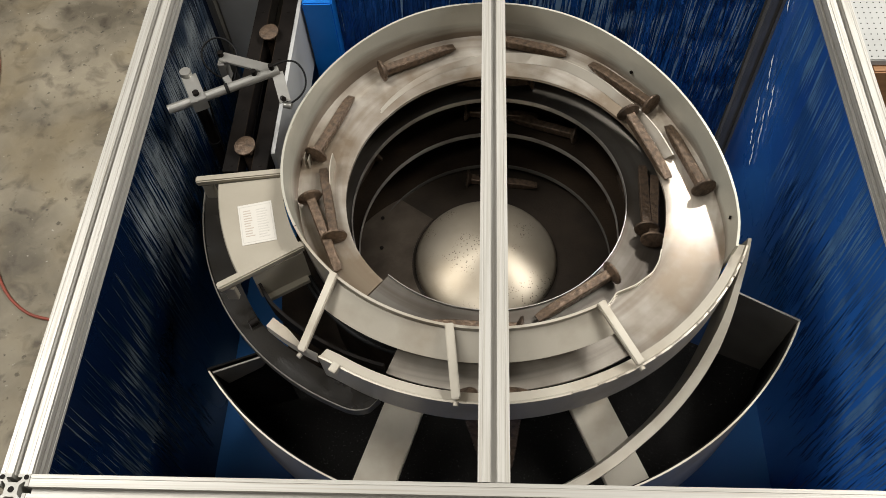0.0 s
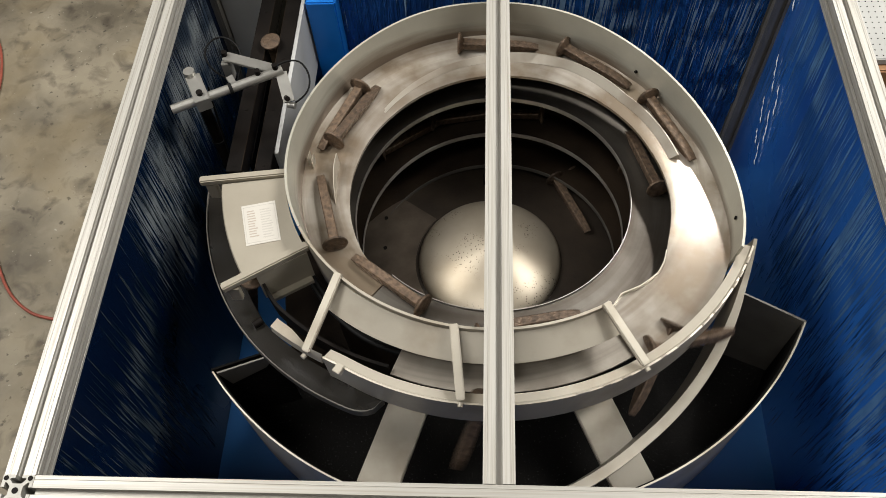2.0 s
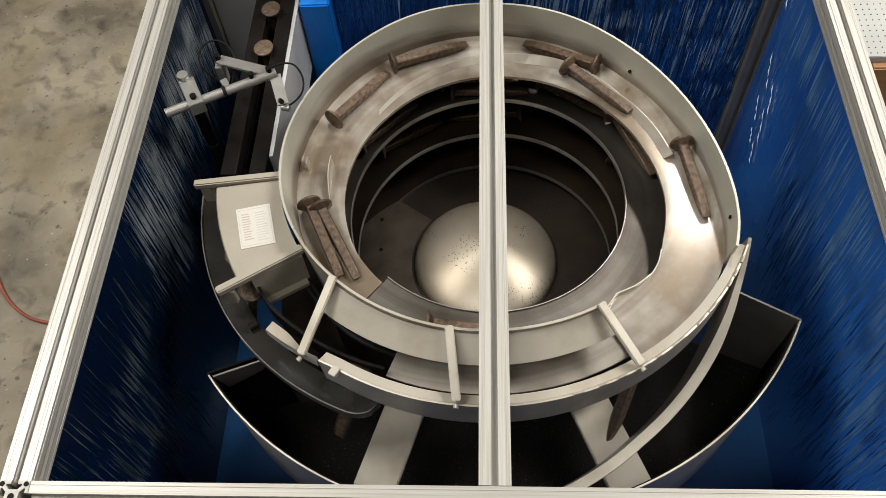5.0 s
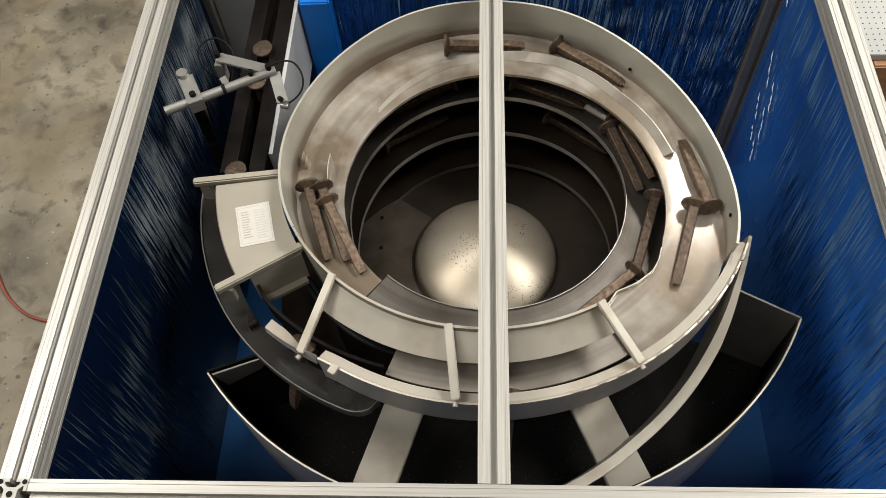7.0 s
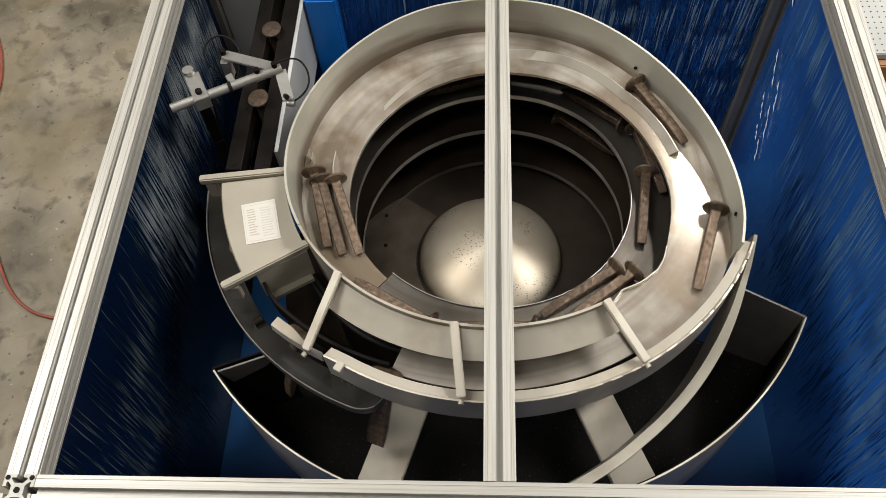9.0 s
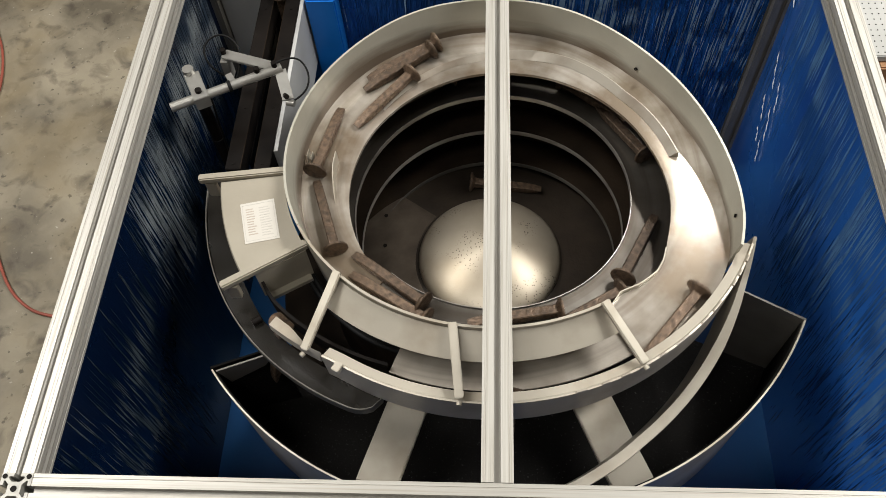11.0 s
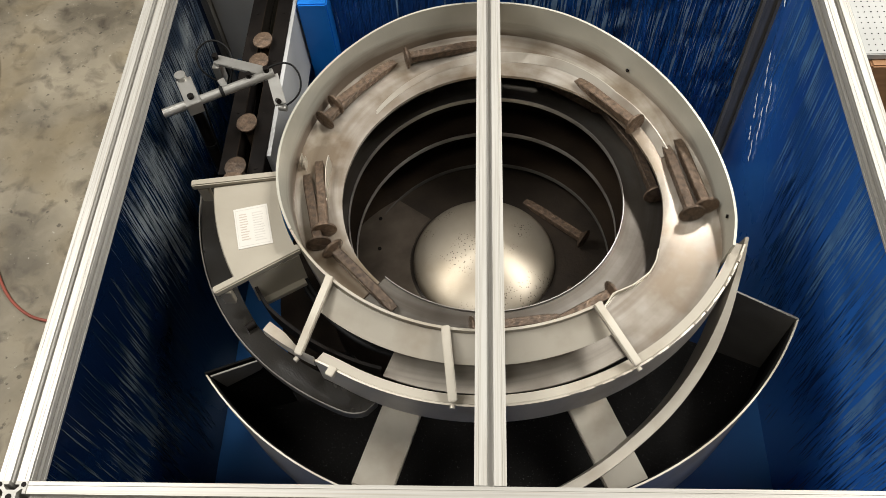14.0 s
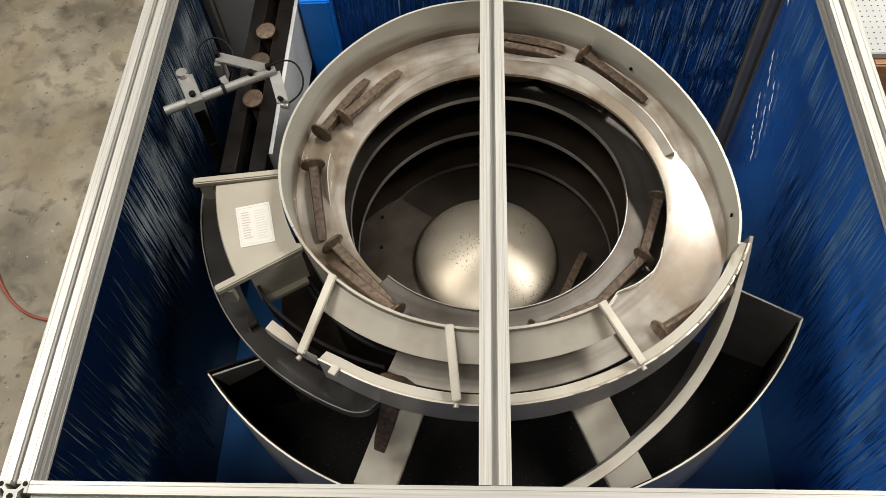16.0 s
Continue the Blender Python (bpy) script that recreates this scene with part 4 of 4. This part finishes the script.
def with_drop(keys):
    """Adds the quick swing across the front to a spike's keys: it drops at 330 and slows at 395 degrees."""
    out = []
    for a, b in zip(keys, keys[1:] + [None]):
        out.append(a)
        if b and a[1] < 345 and b[1] > 400:
            t0 = a[0] + max(0, 330 - a[1]) / 40
            t1 = t0 + (395 - max(330, a[1])) / 52
            if t1 < b[0] - .2:
                if a[1] < 330:
                    out.append((t0, 330, .4))
                out.append((t1, 395, .41))
    return out


def along(keys, t):
    """Where on its way a spike is at t: through its keys, and at the usual pace before and after them."""
    ts = [k[0] for k in keys]
    if t < ts[0]:
        return keys[0][1] - 36 * (ts[0] - t), min(keys[0][2], .305)
    if t > ts[-1]:
        s, left = keys[-1][1], t - ts[-1]
        while left > 1e-6:
            step = min(.1, left)
            s += speed(s) * step
            left -= step
        return s, keys[-1][2]
    return float(np.interp(t, ts, [k[1] for k in keys])), float(np.interp(t, ts, [k[2] for k in keys]))


RUNS = [
    ("L", [(0, 80.3, 0.309), (0.5, 89.7, 0.291), (1, 100.4, 0.319), (1.5, 109.6, 0.312), (2, 128.8, 0.309), (2.5, 141.6, 0.312), (3, 161.7, 0.313), (3.5, 178.2, 0.313), (4, 190.6, 0.315), (6.5, 267.7, 0.346), (7, 284.8, 0.382), (7.5, 309.4, 0.405), (12, 454.5, 0.42), (12.5, 462.8, 0.42), (13, 468.4, 0.42), (13.5, 477.3, 0.42), (14, 487.2, 0.42), (14.5, 495.7, 0.42), (15, 502.9, 0.42)]),
    ("T", [(0, 62.9, 0.282), (0.5, 71.2, 0.286), (1, 82.2, 0.289), (1.5, 94.9, 0.3), (2, 104.1, 0.286), (2.5, 117.7, 0.285), (3, 136.9, 0.278), (3.5, 156.5, 0.265), (4, 177.1, 0.261), (6.5, 267.9, 0.3), (7, 285.3, 0.348), (7.5, 310.3, 0.375), (12, 414, 0.42), (13, 451.4, 0.42), (13.5, 457.3, 0.42), (14, 466.4, 0.42), (14.5, 474.1, 0.42), (15.5, 491.1, 0.42), (16, 497.3, 0.42)]),
    ("T", [(0, 97.5, 0.303), (0.5, 114.5, 0.308), (1, 130.9, 0.306), (1.5, 149.8, 0.309), (2, 168.7, 0.302), (3, 195.7, 0.313), (3.5, 207.6, 0.321), (4, 224, 0.315), (5.9, 298, 0.39), (6.5, 338, 0.4), (7.5, 372, 0.405), (11.5, 454.6, 0.42), (12, 463.3, 0.42), (12.5, 471.6, 0.42), (13.5, 486.3, 0.42), (14, 494.8, 0.42), (14.5, 504, 0.42)]),
    ("T", [(0, 139.9, 0.303), (0.5, 153.6, 0.306), (1, 173.9, 0.307), (1.5, 188.3, 0.312), (2, 205.9, 0.315), (2.5, 225.5, 0.315), (3, 245.9, 0.321), (3.5, 268.3, 0.348), (4, 286.2, 0.382), (4.6, 312, 0.4), (5, 326, 0.4), (8.5, 412, 0.42), (9.6, 450, 0.42), (11.2, 520, 0.42)]),
    ("T", [(0, 181.1, 0.309), (0.5, 191.3, 0.308), (1, 207.8, 0.313), (1.5, 224.4, 0.314), (2, 241.9, 0.32), (2.5, 260.7, 0.34), (3, 282.5, 0.367), (3.5, 307.7, 0.401), (4, 335, 0.402), (8, 453.8, 0.42), (8.5, 462.7, 0.42), (9, 473, 0.42)]),
    ("L", [(0, 245.5, 0.326), (0.5, 263.2, 0.341), (1, 282.3, 0.369), (1.5, 304.3, 0.4), (2, 324.9, 0.387), (2.5, 343, 0.39), (6, 450, 0.42), (7.5, 494.5, 0.42), (8, 503.5, 0.42)]),
    ("T", [(0, 245.6, 0.273), (0.5, 258.2, 0.291), (1, 274.8, 0.325), (1.5, 297.7, 0.336), (2.2, 325, 0.4), (7, 450.9, 0.42), (7.5, 458.4, 0.42), (8, 471.6, 0.42), (8.5, 484.7, 0.42), (9, 497.3, 0.42)]),
    ("L", [(0, 278.4, 0.367), (0.5, 296.5, 0.391), (1, 314.8, 0.403), (1.5, 335, 0.404), (4, 411, 0.42), (6.5, 475.5, 0.42), (7, 491.1, 0.42), (7.5, 500.3, 0.42), (8, 508.2, 0.42)]),
    ("T", [(2, 60.9, 0.292), (2.5, 77.6, 0.299), (3, 89.1, 0.296), (3.5, 102.6, 0.304), (4, 115.6, 0.305), (6.5, 191.1, 0.308), (7, 205.6, 0.314), (7.5, 226.6, 0.315), (8, 243.3, 0.312), (8.5, 261.3, 0.339), (9, 285.9, 0.384), (9.6, 312, 0.4), (11.5, 371, 0.405), (14, 452.8, 0.42), (14.5, 459.2, 0.42), (15, 466.7, 0.42), (15.5, 475.8, 0.42), (16, 486.4, 0.42)]),
    ("T", [(2.5, 40.9, 0.272), (3, 59.3, 0.277), (3.5, 71, 0.286), (4, 87.4, 0.296), (6.5, 154.5, 0.302), (7, 165.8, 0.299), (7.5, 177.6, 0.305), (8, 194.4, 0.325), (8.5, 214, 0.326), (9, 236.2, 0.326), (11, 308, 0.4), (11.4, 330, 0.4), (14, 448.7, 0.42), (14.5, 452.4, 0.42), (15, 455.5, 0.42), (15.5, 463.8, 0.42), (16, 473.6, 0.42)]),
    ("L", [(4, 75.3, 0.302), (6.5, 84.5, 0.315), (7, 85.2, 0.31), (7.5, 86.1, 0.313), (8, 86.3, 0.316), (8.5, 86.8, 0.306), (9, 89.6, 0.317), (11.5, 178.5, 0.341), (12, 199.8, 0.349), (12.5, 220.8, 0.342), (13, 240.7, 0.347), (13.5, 262.5, 0.361), (14, 284.2, 0.387), (14.5, 310, 0.406)]),
    ("L", [(4, 71.8, 0.286), (6.5, 83.9, 0.286), (7, 84.1, 0.281), (7.5, 84.3, 0.289), (8, 84.5, 0.292), (8.5, 84.7, 0.287), (9, 86.1, 0.291), (11.5, 175.9, 0.299), (12, 199.6, 0.312), (12.5, 221.8, 0.31), (13, 243.8, 0.318), (13.5, 268, 0.335), (14, 287.5, 0.351), (14.5, 306.9, 0.38), (15, 326.6, 0.386)]),
    ("L", [(6.5, 71.8, 0.293), (7, 77.8, 0.274), (7.5, 79, 0.274), (8, 79.2, 0.274), (8.5, 81.4, 0.268), (9, 85.7, 0.267), (11.5, 161.4, 0.258), (12, 181.5, 0.252), (12.5, 202.6, 0.264), (13, 215.6, 0.265), (13.5, 233.8, 0.269), (14, 252.3, 0.276), (14.5, 267.7, 0.301), (15, 281.8, 0.345), (15.5, 301, 0.393), (16, 320.7, 0.4)]),
    ("T", [(11.5, 108, 0.303), (12, 124.8, 0.305), (12.5, 139.8, 0.303), (13, 158.6, 0.304)]),
    ("T", [(11.5, 76.3, 0.296), (12, 90.5, 0.299), (12.5, 107.1, 0.309), (13, 121.3, 0.308), (13.5, 139.4, 0.298), (14, 151.8, 0.3), (14.5, 168.3, 0.307), (15, 188.9, 0.307), (15.5, 200.4, 0.316), (16, 215.9, 0.323)]),
    ("T", [(11.5, 40.5, 0.27), (12, 53.3, 0.26), (12.5, 66.3, 0.274), (13, 76.9, 0.293), (13.5, 96.2, 0.309), (14, 113, 0.311), (14.5, 128.6, 0.305), (15, 143.2, 0.299), (15.5, 160.5, 0.3), (16, 178.8, 0.291)]),
    ("T", [(12, 55.7, 0.295), (12.5, 64.8, 0.301), (13, 83.1, 0.319), (13.5, 103.2, 0.32), (14, 120.3, 0.33), (14.5, 135, 0.335), (15, 148.6, 0.328), (15.5, 166.4, 0.331), (16, 180.7, 0.327)]),
    ("T", [(12.5, 29.8, 0.277), (13, 40.2, 0.271), (13.5, 57.3, 0.281), (14, 67.2, 0.286), (14.5, 75.3, 0.284), (15, 92.2, 0.295), (15.5, 100.7, 0.268), (16, 115.3, 0.28)]),
    ("T", [(14, 63.2, 0.305), (14.5, 73.6, 0.312), (15, 89.9, 0.3), (15.5, 95, 0.302), (16, 106.6, 0.304)]),
    ("L", [(14, 59, 0.287), (14.5, 69.9, 0.295), (15, 84.4, 0.297), (15.5, 89.9, 0.295), (16, 93.2, 0.3)]),
    ("L", [(15.5, 57, 0.287), (16, 60.5, 0.288)]),
    ("T", [(0.5, 382.2, 0.405), (2.5, 454.8, 0.42), (3, 465.1, 0.42), (3.5, 475.7, 0.42), (4, 487.8, 0.42)]),
    ("T", [(0.5, 371.4, 0.405), (3, 454, 0.42), (3.5, 463.4, 0.42), (4, 473.1, 0.42)]),
    ("T", [(0, 458.3, 0.42), (0.5, 465.2, 0.42), (1, 471.7, 0.42), (1.5, 482.1, 0.42), (2, 493.5, 0.42), (2.5, 500.8, 0.42)]),
    ("T", [(0, 497.2, 0.42), (0.5, 507.7, 0.42)]),
    ("T", [(16, 28, 0.3)]),
    ("L", [(16, -15, 0.3)]),
    ("T", [(16, -60, 0.3)]),
    ("T", [(16, -85, 0.3)]),
    ("L", [(16, -130, 0.3)]),
    ("T", [(16, -190, 0.3)]),
    ("T", [(16, -260, 0.3)]),
]
# loose spikes on the bowl floor: seconds, head x y, point x y
LOOSE = [
    [(0, -0.039, 1.049, 0.098, 1.039), (1, 0.067, 1.133, 0.185, 0.983), (1.5, 0.101, 1.095, 0.207, 0.961), (2, 0.141, 1.057, 0.228, 0.867), (2.5, 0.156, 0.990, 0.197, 0.807), (3, 0.182, 0.892, 0.182, 0.741), (3.5, 0.175, 0.871, 0.181, 0.721), (5, 0.059, 0.647, 0.196, 0.647)],
    [(0, 0.000, 1.137, 0.127, 1.078), (1, 0.097, 1.133, 0.233, 1.011), (1.5, 0.143, 1.109, 0.260, 0.997), (2, 0.177, 1.079, 0.269, 0.955), (2.5, 0.221, 1.010, 0.268, 0.871), (3, 0.253, 0.934, 0.244, 0.806), (3.5, 0.219, 0.871, 0.222, 0.755), (5, 0.098, 0.617, 0.225, 0.666)],
    [(0, -0.098, 0.588, 0.029, 0.573), (8.5, -0.098, 0.588, 0.029, 0.573), (9.4, -0.235, 0.784, -0.216, 0.647), (10.2, -0.167, 0.970, -0.225, 0.843), (11, -0.039, 1.029, 0.098, 1.019), (12, 0.067, 0.999, 0.194, 0.920), (12.5, 0.132, 0.983, 0.188, 0.833), (13, 0.196, 0.940, 0.144, 0.763), (13.5, 0.211, 0.860, 0.142, 0.745), (15, 0.078, 0.647, -0.059, 0.657)],
]
FALLEN = [(13.5, 0.131, 0.933, 0.041, 0.957), (14, 0.203, 0.894, 0.076, 0.994), (14.5, 0.209, 0.836, 0.122, 0.979), (15, 0.195, 0.784, 0.167, 0.936), (15.5, 0.168, 0.763, 0.184, 0.867), (16, 0.137, 0.725, 0.186, 0.833)]


def floor_pose(row):
    _, hx, hy, tx, ty = row
    def z(x, y):
        return -.425 - .248 * max(0, math.hypot(x - CX, y - CY) - .12)
    head, tip = Vector((hx, hy, ZF + z(hx, hy) + .019)), Vector((tx, ty, ZF + z(tx, ty) + .012))
    return axis_pose(head, tip - head, Vector((0, 0, 1)))


def motions():
    times = [.125 * i for i in range(129)]
    spikes = [proto] + [copy_thing(proto, Matrix()) for _ in range(len(RUNS) + len(LOOSE) - 1)]
    for n, (kind, keys) in enumerate(RUNS):
        ob, path_ = spikes[n], with_drop(keys)
        rows = []
        for t in times:
            if n == 13 and t > 12.8:
                break
            s, r = along(path_, t)
            rows.append((t, place(s, r, kind)))
        if n == 13:
            hd, tp = P(158, .298, track_z(158) + .022), Vector((.005, 1.03, ZF - .168))
            rows += [(13.0, axis_pose(hd, tp - hd, Vector((0, 0, 1))))] + [(k[0], floor_pose(k)) for k in FALLEN]
        walk(ob, rows)
    for ob, keys in zip(spikes[len(RUNS):], LOOSE):
        first_row, last_row = (0, *keys[0][1:]), (16, *keys[-1][1:])
        walk(ob, [(k[0], floor_pose(k)) for k in [first_row] + keys + [last_row]])


motions()
